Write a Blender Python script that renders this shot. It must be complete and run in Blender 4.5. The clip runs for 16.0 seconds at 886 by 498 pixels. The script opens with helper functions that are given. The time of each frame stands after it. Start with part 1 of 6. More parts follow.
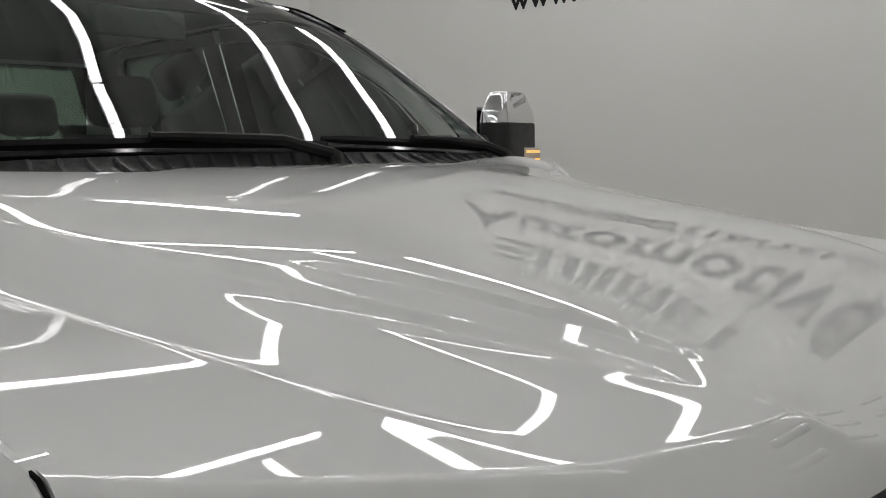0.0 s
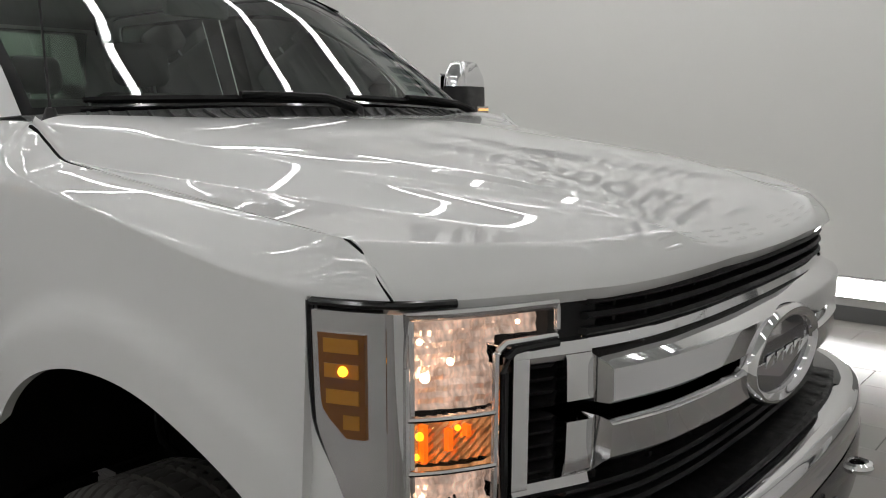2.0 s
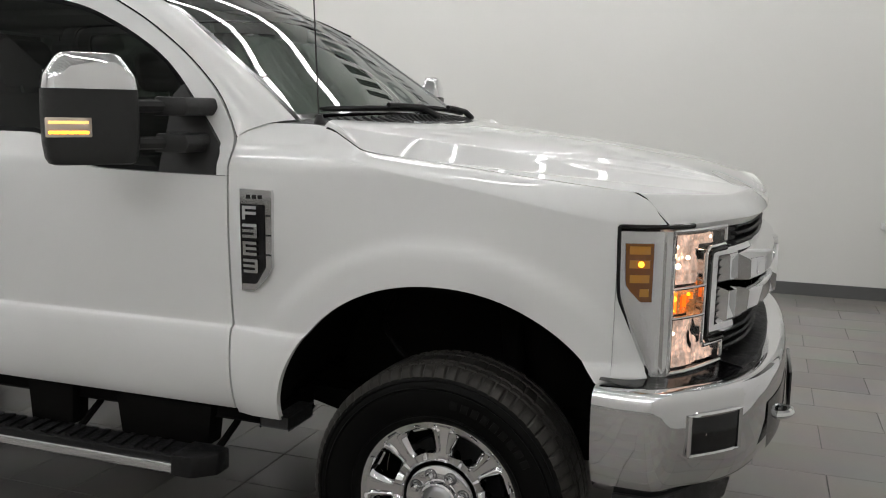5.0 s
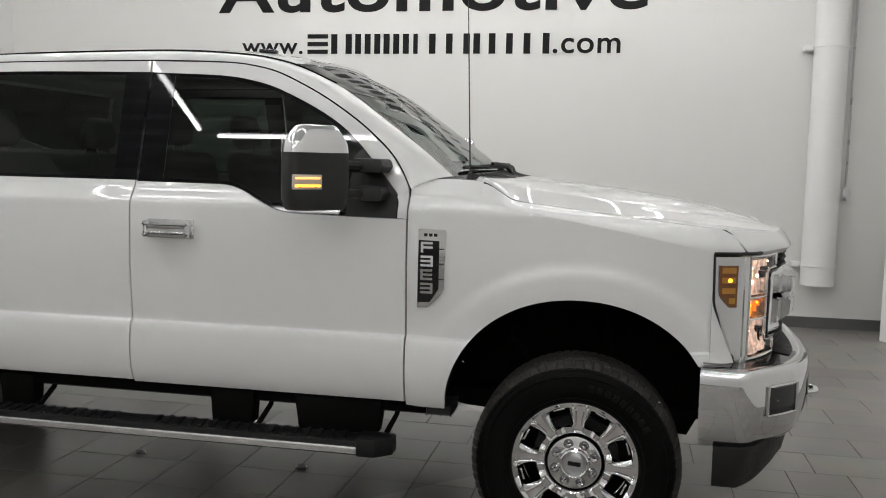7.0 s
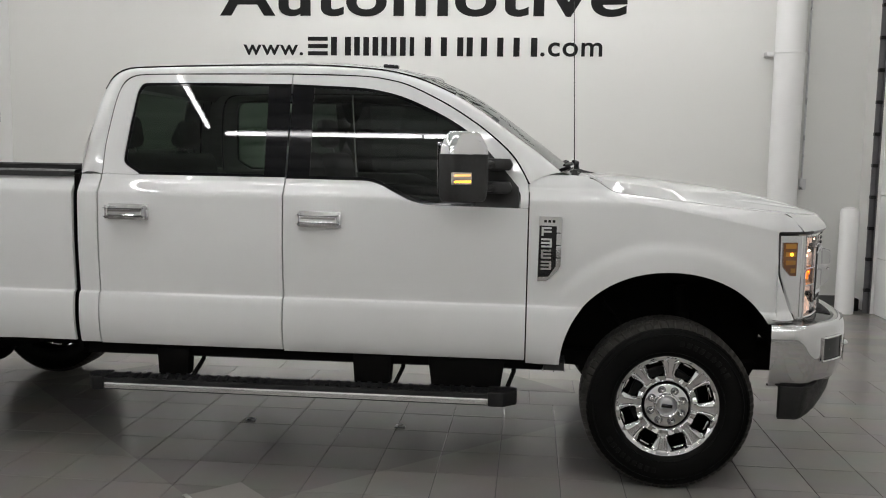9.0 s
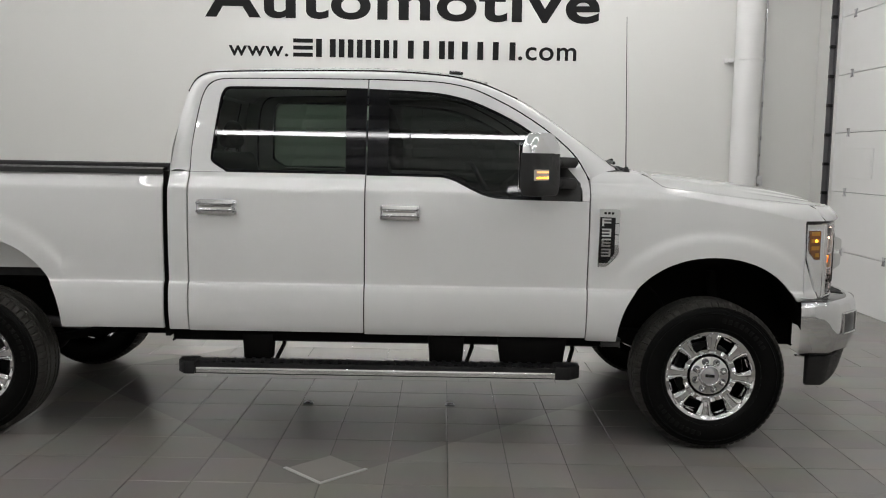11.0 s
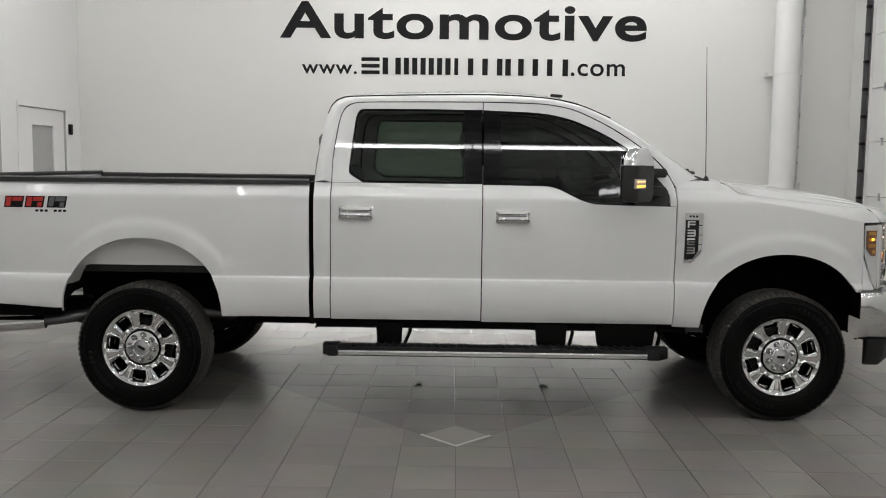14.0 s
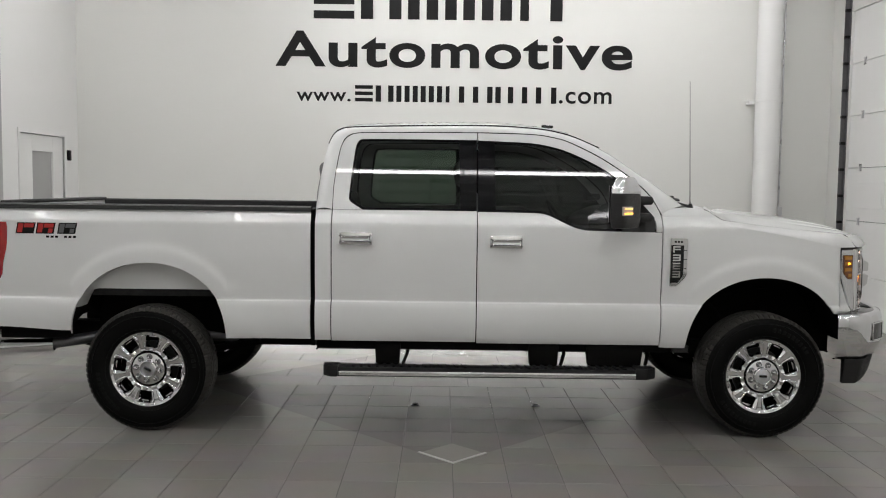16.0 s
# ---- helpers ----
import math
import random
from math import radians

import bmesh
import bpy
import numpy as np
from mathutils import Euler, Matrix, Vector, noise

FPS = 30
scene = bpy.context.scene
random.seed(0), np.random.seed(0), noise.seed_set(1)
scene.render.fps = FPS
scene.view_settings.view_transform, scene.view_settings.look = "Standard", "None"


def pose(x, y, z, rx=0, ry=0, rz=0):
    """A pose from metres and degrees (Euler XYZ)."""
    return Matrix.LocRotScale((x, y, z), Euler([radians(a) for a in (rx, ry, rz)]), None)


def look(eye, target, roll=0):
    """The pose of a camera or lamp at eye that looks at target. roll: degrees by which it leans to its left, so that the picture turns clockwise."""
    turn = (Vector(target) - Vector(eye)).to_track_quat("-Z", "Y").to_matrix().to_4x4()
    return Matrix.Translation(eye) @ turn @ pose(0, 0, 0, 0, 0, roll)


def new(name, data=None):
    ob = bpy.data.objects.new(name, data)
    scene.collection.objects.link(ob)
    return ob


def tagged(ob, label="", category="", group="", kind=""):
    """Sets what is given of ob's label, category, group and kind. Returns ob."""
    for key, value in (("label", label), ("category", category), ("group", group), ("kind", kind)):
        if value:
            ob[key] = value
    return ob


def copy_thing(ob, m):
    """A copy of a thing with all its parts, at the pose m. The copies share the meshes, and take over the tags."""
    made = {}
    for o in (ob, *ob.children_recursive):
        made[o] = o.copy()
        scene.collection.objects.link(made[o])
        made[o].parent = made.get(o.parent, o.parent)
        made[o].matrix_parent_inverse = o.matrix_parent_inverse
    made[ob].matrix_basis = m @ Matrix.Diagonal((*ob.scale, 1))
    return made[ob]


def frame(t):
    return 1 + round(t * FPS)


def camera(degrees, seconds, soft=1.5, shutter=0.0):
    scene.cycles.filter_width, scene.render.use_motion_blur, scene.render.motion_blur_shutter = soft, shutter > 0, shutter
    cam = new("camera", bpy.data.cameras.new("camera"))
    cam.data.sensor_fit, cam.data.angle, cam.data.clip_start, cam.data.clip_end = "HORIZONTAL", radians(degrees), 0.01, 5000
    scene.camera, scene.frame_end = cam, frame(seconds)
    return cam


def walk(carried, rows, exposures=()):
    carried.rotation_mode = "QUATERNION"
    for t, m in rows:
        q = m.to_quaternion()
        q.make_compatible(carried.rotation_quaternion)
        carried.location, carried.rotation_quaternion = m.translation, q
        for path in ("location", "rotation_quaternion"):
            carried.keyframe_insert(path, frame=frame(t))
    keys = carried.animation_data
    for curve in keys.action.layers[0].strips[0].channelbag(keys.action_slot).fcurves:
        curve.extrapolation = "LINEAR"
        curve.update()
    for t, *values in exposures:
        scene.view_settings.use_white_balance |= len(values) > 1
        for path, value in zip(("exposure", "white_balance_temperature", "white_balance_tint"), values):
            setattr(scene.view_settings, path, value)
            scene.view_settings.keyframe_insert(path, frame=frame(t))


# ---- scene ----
cam = camera(53.0, 16.0, 1.05)
PATH = [
    (0, (1.102, -1.078, 1.558), (-0.293, 0.337, 1.327), -0.5),
    (0.5, (1.278, -1.256, 1.547), (-0.118, 0.151, 1.277), 0.3),
    (1, (1.416, -1.413, 1.539), (0.047, 0.017, 1.259), 0.05),
    (1.5, (1.496, -1.618, 1.542), (0.158, -0.161, 1.245), -0.3),
    (2, (1.457, -1.802, 1.544), (0.222, -0.261, 1.23), -0.0),
    (2.5, (1.366, -2.052, 1.557), (0.253, -0.423, 1.227), 0.5),
    (3, (1.294, -2.331, 1.55), (0.294, -0.633, 1.207), 0.6),
    (3.5, (1.268, -2.63, 1.574), (0.358, -0.884, 1.223), 0.4),
    (4, (1.14, -2.855, 1.569), (0.315, -1.068, 1.215), 0.5),
    (6.5, (0.336, -4.114, 1.561), (-0.107, -2.175, 1.349), 1.2),
    (7, (0.134, -4.396, 1.586), (-0.252, -2.443, 1.39), 1.3),
    (7.5, (-0.07, -4.593, 1.583), (-0.403, -2.631, 1.383), 1.2),
    (8, (-0.3, -4.774, 1.591), (-0.582, -2.804, 1.387), 1.2),
    (8.5, (-0.51, -5.041, 1.595), (-0.744, -3.066, 1.389), 1.1),
    (9, (-0.689, -5.244, 1.602), (-0.88, -3.264, 1.392), 1.0),
    (9.5, (-0.921, -5.361, 1.589), (-1.063, -3.378, 1.376), 1.1),
    (10, (-1.115, -5.492, 1.584), (-1.214, -3.506, 1.372), 1.1),
    (12.5, (-1.99, -6.075, 1.607), (-1.89, -4.088, 1.403), 1.0),
    (13, (-2.087, -6.221, 1.611), (-2.019, -4.232, 1.411), 0.9),
    (13.5, (-2.09, -6.37, 1.61), (-2.102, -4.379, 1.414), 0.7),
    (14, (-2.077, -6.508, 1.612), (-2.101, -4.518, 1.418), 0.7),
    (14.5, (-2.099, -6.666, 1.641), (-2.12, -4.675, 1.449), 0.7),
    (15, (-2.111, -6.747, 1.65), (-2.121, -4.756, 1.463), 0.7),
    (15.5, (-2.12, -6.757, 1.653), (-2.125, -4.764, 1.48), 0.7),
    (16, (-2.134, -6.743, 1.648), (-2.13, -4.749, 1.504), 0.7),
]
EXPOSURES = [(0, -1.04), (0.5, -1.00), (1.5, -0.85), (3, -0.46), (4, -0.37), (8, -0.37), (16, -0.42)]
walk(cam, [(t, look(eye, target, roll)) for t, eye, target, roll in PATH], EXPOSURES)

# ---- light -------------------------------------------------------------
world = bpy.data.worlds.new("world")
scene.world = world
world.use_nodes = True
world.node_tree.nodes["Background"].inputs[0].default_value = (0.75, 0.85, 1.0, 1)
world.node_tree.nodes["Background"].inputs[1].default_value = 0.02
scene.view_settings.exposure = 0.0

WALL_Y, WALL_L, WALL_R, WALL_F, CEIL = 5.015, -6.93, 2.95, -9.6, 4.95


# ---- helpers of this scene ------------------------------------------------
def pchip(pts):
    """A smooth curve through (x, y) pairs without overshoot."""
    xs, ys = np.array([p[0] for p in pts], float), np.array([p[1] for p in pts], float)
    h, d = np.diff(xs), np.diff(ys) / np.diff(xs)
    m = np.zeros(len(xs))
    for i in range(1, len(xs) - 1):
        if d[i - 1] * d[i] > 0:
            w1, w2 = 2 * h[i] + h[i - 1], h[i] + 2 * h[i - 1]
            m[i] = (w1 + w2) / (w1 / d[i - 1] + w2 / d[i])
    m[0], m[-1] = d[0], d[-1]

    def f(x):
        x = min(max(x, xs[0]), xs[-1])
        i = min(int(np.searchsorted(xs, x, side="right")) - 1, len(h) - 1)
        t = (x - xs[i]) / h[i]
        return float((2 * t**3 - 3 * t * t + 1) * ys[i] + (t**3 - 2 * t * t + t) * h[i] * m[i]
                     + (-2 * t**3 + 3 * t * t) * ys[i + 1] + (t**3 - t * t) * h[i] * m[i + 1])
    return f


def smooth01(t):
    t = min(max(t, 0.0), 1.0)
    return t * t * (3 - 2 * t)


def resample(pts, n):
    """n points evenly along a rounded line through pts (any dimension)."""
    p = np.array(pts, float)
    s = np.concatenate([[0], np.cumsum(np.linalg.norm(np.diff(p, axis=0), axis=1))])
    fs = [pchip(list(zip(s, p[:, k]))) for k in range(p.shape[1])]
    return [tuple(f(v) for f in fs) for v in np.linspace(0, s[-1], n)]


def along(pts, n):
    """As resample, but evenly from knot to knot, so two lines of equal knots match."""
    p = np.array(pts, float)
    fs = [pchip(list(enumerate(p[:, k]))) for k in range(p.shape[1])]
    return [tuple(f(v) for f in fs) for v in np.linspace(0, len(p) - 1, n)]


def grid(rows, bm=None, closed_u=False, closed_v=False):
    bm = bm or bmesh.new()
    vs = [[bm.verts.new(p) for p in r] for r in rows]
    nu, nv = len(vs), len(vs[0])
    for i in range(nu if closed_u else nu - 1):
        for j in range(nv if closed_v else nv - 1):
            q = [vs[i][j], vs[(i + 1) % nu][j], vs[(i + 1) % nu][(j + 1) % nv], vs[i][(j + 1) % nv]]
            try:
                bm.faces.new(q)
            except ValueError:
                pass
    return bm


def weld(bm, d=1e-5):
    bmesh.ops.remove_doubles(bm, verts=bm.verts, dist=d)
    bmesh.ops.dissolve_degenerate(bm, edges=bm.edges, dist=d)
    return bm


def flange(bm, vec):
    """Turn the border of a sheet inwards, so that it has the depth of a panel."""
    edges = [e for e in bm.edges if e.is_boundary]
    got = bmesh.ops.extrude_edge_only(bm, edges=edges)
    for v in got["geom"]:
        if isinstance(v, bmesh.types.BMVert):
            v.co += Vector(vec)
    return bm


def box(x0, x1, y0, y1, z0, z1, bevel=0.0, bm=None, seg=2):
    b = bmesh.new()
    bmesh.ops.create_cube(b, size=1)
    for v in b.verts:
        v.co = (x0 + (v.co.x + 0.5) * (x1 - x0), y0 + (v.co.y + 0.5) * (y1 - y0), z0 + (v.co.z + 0.5) * (z1 - z0))
    if bevel:
        bmesh.ops.bevel(b, geom=list(b.edges), offset=bevel, segments=seg, affect="EDGES", profile=0.5)
    return join(bm, b)


def join(bm, b):
    if bm is None:
        return b
    me = bpy.data.meshes.new("tmp")
    b.to_mesh(me)
    b.free()
    bm.from_mesh(me)
    bpy.data.meshes.remove(me)
    return bm


def prism(poly, a, b, axis="y", bevel=0.0, bm=None):
    """Extrude a flat outline: axis y takes (x, z), x takes (y, z), z takes (x, y)."""
    put = {"y": lambda p, d: (p[0], d, p[1]), "x": lambda p, d: (d, p[0], p[1]), "z": lambda p, d: (p[0], p[1], d)}[axis]
    q = bmesh.new()
    lo, hi = [q.verts.new(put(p, a)) for p in poly], [q.verts.new(put(p, b)) for p in poly]
    n = len(poly)
    q.faces.new(lo)
    q.faces.new(hi[::-1])
    for i in range(n):
        q.faces.new([lo[i], hi[i], hi[(i + 1) % n], lo[(i + 1) % n]])
    bmesh.ops.recalc_face_normals(q, faces=q.faces)
    if bevel:
        bmesh.ops.bevel(q, geom=list(q.edges), offset=bevel, segments=2, affect="EDGES", profile=0.5)
    return join(bm, q)


def tube(pts, r, seg=8, bm=None, cap=True):
    pts = [Vector(p) for p in pts]
    rr = [float(v) for v in r] if isinstance(r, (list, tuple)) else [r] * len(pts)
    rows = []
    for i, p in enumerate(pts):
        d = (pts[min(i + 1, len(pts) - 1)] - pts[max(i - 1, 0)]).normalized()
        a = d.cross(Vector((0, 0, 1)) if abs(d.z) < 0.9 else Vector((0, 1, 0))).normalized()
        b = d.cross(a)
        rows.append([p + rr[i] * (math.cos(k) * a + math.sin(k) * b) for k in np.linspace(0, 2 * math.pi, seg, endpoint=False)])
    q = grid(rows, closed_v=True)
    if cap:
        q.verts.ensure_lookup_table()
        q.faces.new([q.verts[i] for i in range(seg)])
        q.faces.new([q.verts[len(rows) * seg - 1 - i] for i in range(seg)])
    return join(bm, q)


def revolve(profile, seg=64, bm=None):
    """Turn (radius, y) pairs round the y axis."""
    rows = [[(r * math.cos(a), y, r * math.sin(a)) for r, y in profile] for a in np.linspace(0, 2 * math.pi, seg, endpoint=False)]
    return join(bm, grid(rows, closed_u=True))


def shift(bm, m):
    bm.transform(m)
    return bm


def part(name, bm, mat, parent=None, label="", smooth=35, outward=True):
    """One mesh object under its parent."""
    if outward:
        bmesh.ops.recalc_face_normals(bm, faces=bm.faces)
    me = bpy.data.meshes.new(name)
    bm.to_mesh(me)
    bm.free()
    me.materials.append(mat)
    if smooth:
        me.shade_smooth()
        me.set_sharp_from_angle(angle=radians(smooth))
    ob = new(name, me)
    ob.parent = parent
    if label:
        ob["label"] = label
    return ob


def thing(name, label, category, group="", at=(0, 0, 0)):
    ob = new(name)
    ob.location = at
    return tagged(ob, label, category, group)


# ---- materials -------------------------------------------------------------
def material(name, base, rough=0.5, metal=0.0, coat=0.0, spec=0.5):
    m = bpy.data.materials.new(name)
    m.use_nodes = True
    b = m.node_tree.nodes["Principled BSDF"]
    b.inputs["Base Color"].default_value = (*base, 1)
    b.inputs["Roughness"].default_value = rough
    b.inputs["Metallic"].default_value = metal
    b.inputs["Coat Weight"].default_value = coat
    b.inputs["Coat Roughness"].default_value = 0.015
    b.inputs["Specular IOR Level"].default_value = spec
    return m, m.node_tree, b


def node(nt, kind, **values):
    n = nt.nodes.new(kind)
    for k, v in values.items():
        n.inputs[k.replace("_", " ")].default_value = v
    return n


def grain(m, nt, b, scale, rough=(0.4, 0.6), bump=0.0, tint=None, big=0.0):
    """Variation at two scales: fine grain in relief, and broad wear in gloss and colour."""
    geo = nt.nodes.new("ShaderNodeNewGeometry")
    fine = node(nt, "ShaderNodeTexNoise", Scale=scale, Detail=4.0)
    broad = node(nt, "ShaderNodeTexNoise", Scale=big or scale / 30, Detail=3.0)
    for n in (fine, broad):
        nt.links.new(geo.outputs["Position"], n.inputs["Vector"])
    mr = node(nt, "ShaderNodeMapRange", To_Min=rough[0], To_Max=rough[1])
    mr.inputs["From Min"].default_value, mr.inputs["From Max"].default_value = 0.3, 0.7
    nt.links.new(broad.outputs["Fac"], mr.inputs["Value"])
    nt.links.new(mr.outputs["Result"], b.inputs["Roughness"])
    if bump:
        bp = node(nt, "ShaderNodeBump", Strength=bump, Distance=0.002)
        nt.links.new(fine.outputs["Fac"], bp.inputs["Height"])
        nt.links.new(bp.outputs["Normal"], b.inputs["Normal"])
    if tint:
        mix = nt.nodes.new("ShaderNodeMix")
        mix.data_type = "RGBA"
        mix.inputs["A"].default_value = b.inputs["Base Color"].default_value[:]
        mix.inputs["B"].default_value = (*tint, 1)
        nt.links.new(broad.outputs["Fac"], mix.inputs["Factor"])
        nt.links.new(mix.outputs["Result"], b.inputs["Base Color"])
    return m


def glass(name, tint, ior=1.5, rough=0.0):
    """A thin pane: clear or tinted, with the gloss of glass."""
    m = bpy.data.materials.new(name)
    m.use_nodes = True
    nt = m.node_tree
    nt.nodes.remove(nt.nodes["Principled BSDF"])
    tr, gl = nt.nodes.new("ShaderNodeBsdfTransparent"), nt.nodes.new("ShaderNodeBsdfGlossy")
    tr.inputs["Color"].default_value = (*tint, 1)
    gl.inputs["Roughness"].default_value = rough
    fr = node(nt, "ShaderNodeFresnel", IOR=ior)
    mix = nt.nodes.new("ShaderNodeMixShader")
    nt.links.new(fr.outputs[0], mix.inputs[0])
    nt.links.new(tr.outputs[0], mix.inputs[1])
    nt.links.new(gl.outputs[0], mix.inputs[2])
    nt.links.new(mix.outputs[0], nt.nodes["Material Output"].inputs["Surface"])
    return m


def glow(name, colour, strength):
    m = bpy.data.materials.new(name)
    m.use_nodes = True
    b = m.node_tree.nodes["Principled BSDF"]
    b.inputs["Base Color"].default_value = (*colour, 1)
    b.inputs["Emission Color"].default_value = (*colour, 1)
    b.inputs["Emission Strength"].default_value = strength
    return m


PAINT = material("white_paint", (0.76, 0.765, 0.76), 0.5, coat=1.0, spec=0.0)
PAINT = grain(*PAINT, 900, (0.45, 0.55), 0.0, (0.73, 0.735, 0.73), 1.5)
CHROME = grain(*material("chrome", (0.73, 0.73, 0.74), 0.05, 1.0), 200, (0.03, 0.06))
SILVER = grain(*material("silver_chrome", (0.72, 0.72, 0.73), 0.2, 0.85), 200, (0.14, 0.24))
SATIN = grain(*material("satin_metal", (0.55, 0.55, 0.56), 0.3, 1.0), 300, (0.22, 0.38), 0.05)
TRIM_BLACK = grain(*material("black_trim", (0.008, 0.008, 0.0085), 0.5, spec=0.3), 1500, (0.4, 0.58), 0.3)
PLASTIC = grain(*material("black_plastic", (0.020, 0.020, 0.020), 0.5, spec=0.35), 1500, (0.4, 0.58), 0.3)
SEAL = grain(*material("pillar_gloss", (0.004, 0.004, 0.005), 0.15, spec=0.25), 100, (0.02, 0.05))
GLOSSY = grain(*material("gloss_black", (0.004, 0.004, 0.005), 0.08), 100, (0.05, 0.12))
RUBBER = grain(*material("rubber", (0.002, 0.002, 0.0019), 0.5, spec=0.09), 500, (0.36, 0.58), 0.3, (0.004, 0.004, 0.0037), 7)
PRINT_RUBBER = grain(*material("sidewall_print", (0.004, 0.004, 0.0037), 0.6, spec=0.12), 500, (0.5, 0.7), 0.3, (0.009, 0.009, 0.0085), 30)
BRAKE = grain(*material("brake_steel", (0.05, 0.05, 0.05), 0.5, 0.8), 200, (0.4, 0.6), 0.1)
TREAD = grain(*material("tread_rubber", (0.026, 0.025, 0.022), 0.7, spec=0.25), 400, (0.6, 0.8), 0.4, (0.045, 0.042, 0.038), 9)
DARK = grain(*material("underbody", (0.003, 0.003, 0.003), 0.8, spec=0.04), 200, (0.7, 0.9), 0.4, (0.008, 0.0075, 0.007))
LINER = grain(*material("bed_liner", (0.01, 0.01, 0.01), 0.7), 700, (0.6, 0.8), 0.8)
SEAT = grain(*material("grey_cloth", (0.13, 0.132, 0.13), 0.9), 900, (0.85, 0.95), 0.5, (0.17, 0.17, 0.168))
DASH = grain(*material("dash_plastic", (0.10, 0.103, 0.10), 0.7), 900, (0.6, 0.75), 0.4)
HEADLINER = grain(*material("headliner_cloth", (0.30, 0.30, 0.29), 0.9), 900, (0.85, 0.95), 0.4)
STEEL = grain(*material("dark_steel", (0.16, 0.16, 0.165), 0.45, 0.9), 200, (0.35, 0.6), 0.1)
AMBER = material("amber_lens", (0.40, 0.17, 0.012), 0.12, coat=1.0)[0]
AMBER_DIM = material("amber_reflector", (0.16, 0.055, 0.006), 0.2, coat=1.0)[0]
RED = material("red_lens", (0.35, 0.004, 0.004), 0.1, coat=1.0)[0]
RED_DECAL = material("red_decal", (0.42, 0.02, 0.018), 0.35)[0]
BLACK_INK = grain(*material("black_vinyl", (0.008, 0.008, 0.008), 0.5, spec=0.15), 300, (0.4, 0.6))
WHITE_INK = material("white_print", (0.7, 0.7, 0.7), 0.5)[0]
BLUE = material("blue_enamel", (0.006, 0.010, 0.035), 0.12, coat=1.0)[0]
WINDSHIELD = glass("windshield_glass", (0.68, 0.84, 0.74), 1.78)
SIDE_GLASS = glass("tinted_glass", (0.085, 0.10, 0.09), 1.52)
REAR_GLASS = glass("privacy_glass", (0.19, 0.24, 0.20), 1.52)
AMBER_GLASS = glass("amber_glass", (1.0, 0.66, 0.34), 1.45, 0.02)
LENS = glass("clear_lens", (0.94, 0.94, 0.94), 1.45, 0.02)
REFLECTOR = material("lamp_reflector", (0.86, 0.74, 0.65), 0.25, 0.75)[0]


def lit_optic():
    """The fluted bowl of a burning headlamp: it glows unevenly, in bright flutes and darker steps."""
    m, nt, b = material("lit_lamp_bowl", (0.84, 0.74, 0.68), 0.2, 0.7)
    geo = nt.nodes.new("ShaderNodeNewGeometry")
    flat = nt.nodes.new("ShaderNodeMapping")
    flat.inputs["Scale"].default_value = (60, 150, 42)
    nt.links.new(geo.outputs["Position"], flat.inputs["Vector"])
    cell = node(nt, "ShaderNodeTexVoronoi", Scale=1.0)
    nt.links.new(flat.outputs["Vector"], cell.inputs["Vector"])
    broad = node(nt, "ShaderNodeTexNoise", Scale=26.0, Detail=3.0)
    nt.links.new(geo.outputs["Position"], broad.inputs["Vector"])
    mr = node(nt, "ShaderNodeMapRange", To_Min=0.55, To_Max=2.0)
    mr.inputs["From Min"].default_value, mr.inputs["From Max"].default_value = 0.36, 0.66
    nt.links.new(broad.outputs["Fac"], mr.inputs["Value"])
    step = node(nt, "ShaderNodeMapRange", To_Min=0.75, To_Max=0.35)
    step.inputs["From Max"].default_value = 0.7
    nt.links.new(cell.outputs["Distance"], step.inputs["Value"])
    mul = nt.nodes.new("ShaderNodeMath")
    mul.operation = "MULTIPLY"
    nt.links.new(mr.outputs["Result"], mul.inputs[0])
    nt.links.new(step.outputs["Result"], mul.inputs[1])
    b.inputs["Emission Color"].default_value = (1.0, 0.66, 0.50, 1)
    nt.links.new(mul.outputs[0], b.inputs["Emission Strength"])
    bp = node(nt, "ShaderNodeBump", Strength=0.8, Distance=0.004)
    nt.links.new(cell.outputs["Distance"], bp.inputs["Height"])
    nt.links.new(bp.outputs["Normal"], b.inputs["Normal"])
    return m


LIT_BOWL = lit_optic()
BULB = glow("warm_bulb", (1.0, 0.66, 0.42), 11)
AMBER_BULB = glow("amber_bulb", (1.0, 0.36, 0.02), 7)
AMBER_LIT = glow("lit_amber_prism", (1.0, 0.30, 0.03), 1.1)
LENS_WARM = material("marker_lens", (0.55, 0.5, 0.42), 0.15, coat=1.0)[0]
CLEAR_WARM = glow("mirror_marker", (1.0, 0.55, 0.16), 1.6)

WALL = grain(*material("wall_paint", (0.72, 0.72, 0.695), 0.85), 260, (0.7, 0.9), 0.25, (0.69, 0.69, 0.665), 0.5)
WALL_LEFT = grain(*material("side_wall_paint", (0.76, 0.76, 0.75), 0.85), 260, (0.7, 0.9), 0.25, (0.73, 0.73, 0.72), 0.5)
TRIM = grain(*material("baseboard_grey", (0.10, 0.10, 0.10), 0.45), 200, (0.35, 0.55), 0.1)
PIPE_M = grain(*material("pipe_jacket", (0.78, 0.78, 0.77), 0.5), 60, (0.4, 0.65), 0.5, (0.73, 0.73, 0.72), 3)
DOOR_M = grain(*material("door_paint", (0.74, 0.74, 0.73), 0.5), 200, (0.4, 0.6), 0.1)
DECK = grain(*material("ceiling_deck", (0.56, 0.575, 0.56), 0.6), 60, (0.5, 0.7), 0.1)
GREY_WALL = grain(*material("grey_wall", (0.38, 0.38, 0.375), 0.8), 200, (0.7, 0.9), 0.2)
LED = glow("led_tube", (1.0, 0.985, 0.985), 24.0)
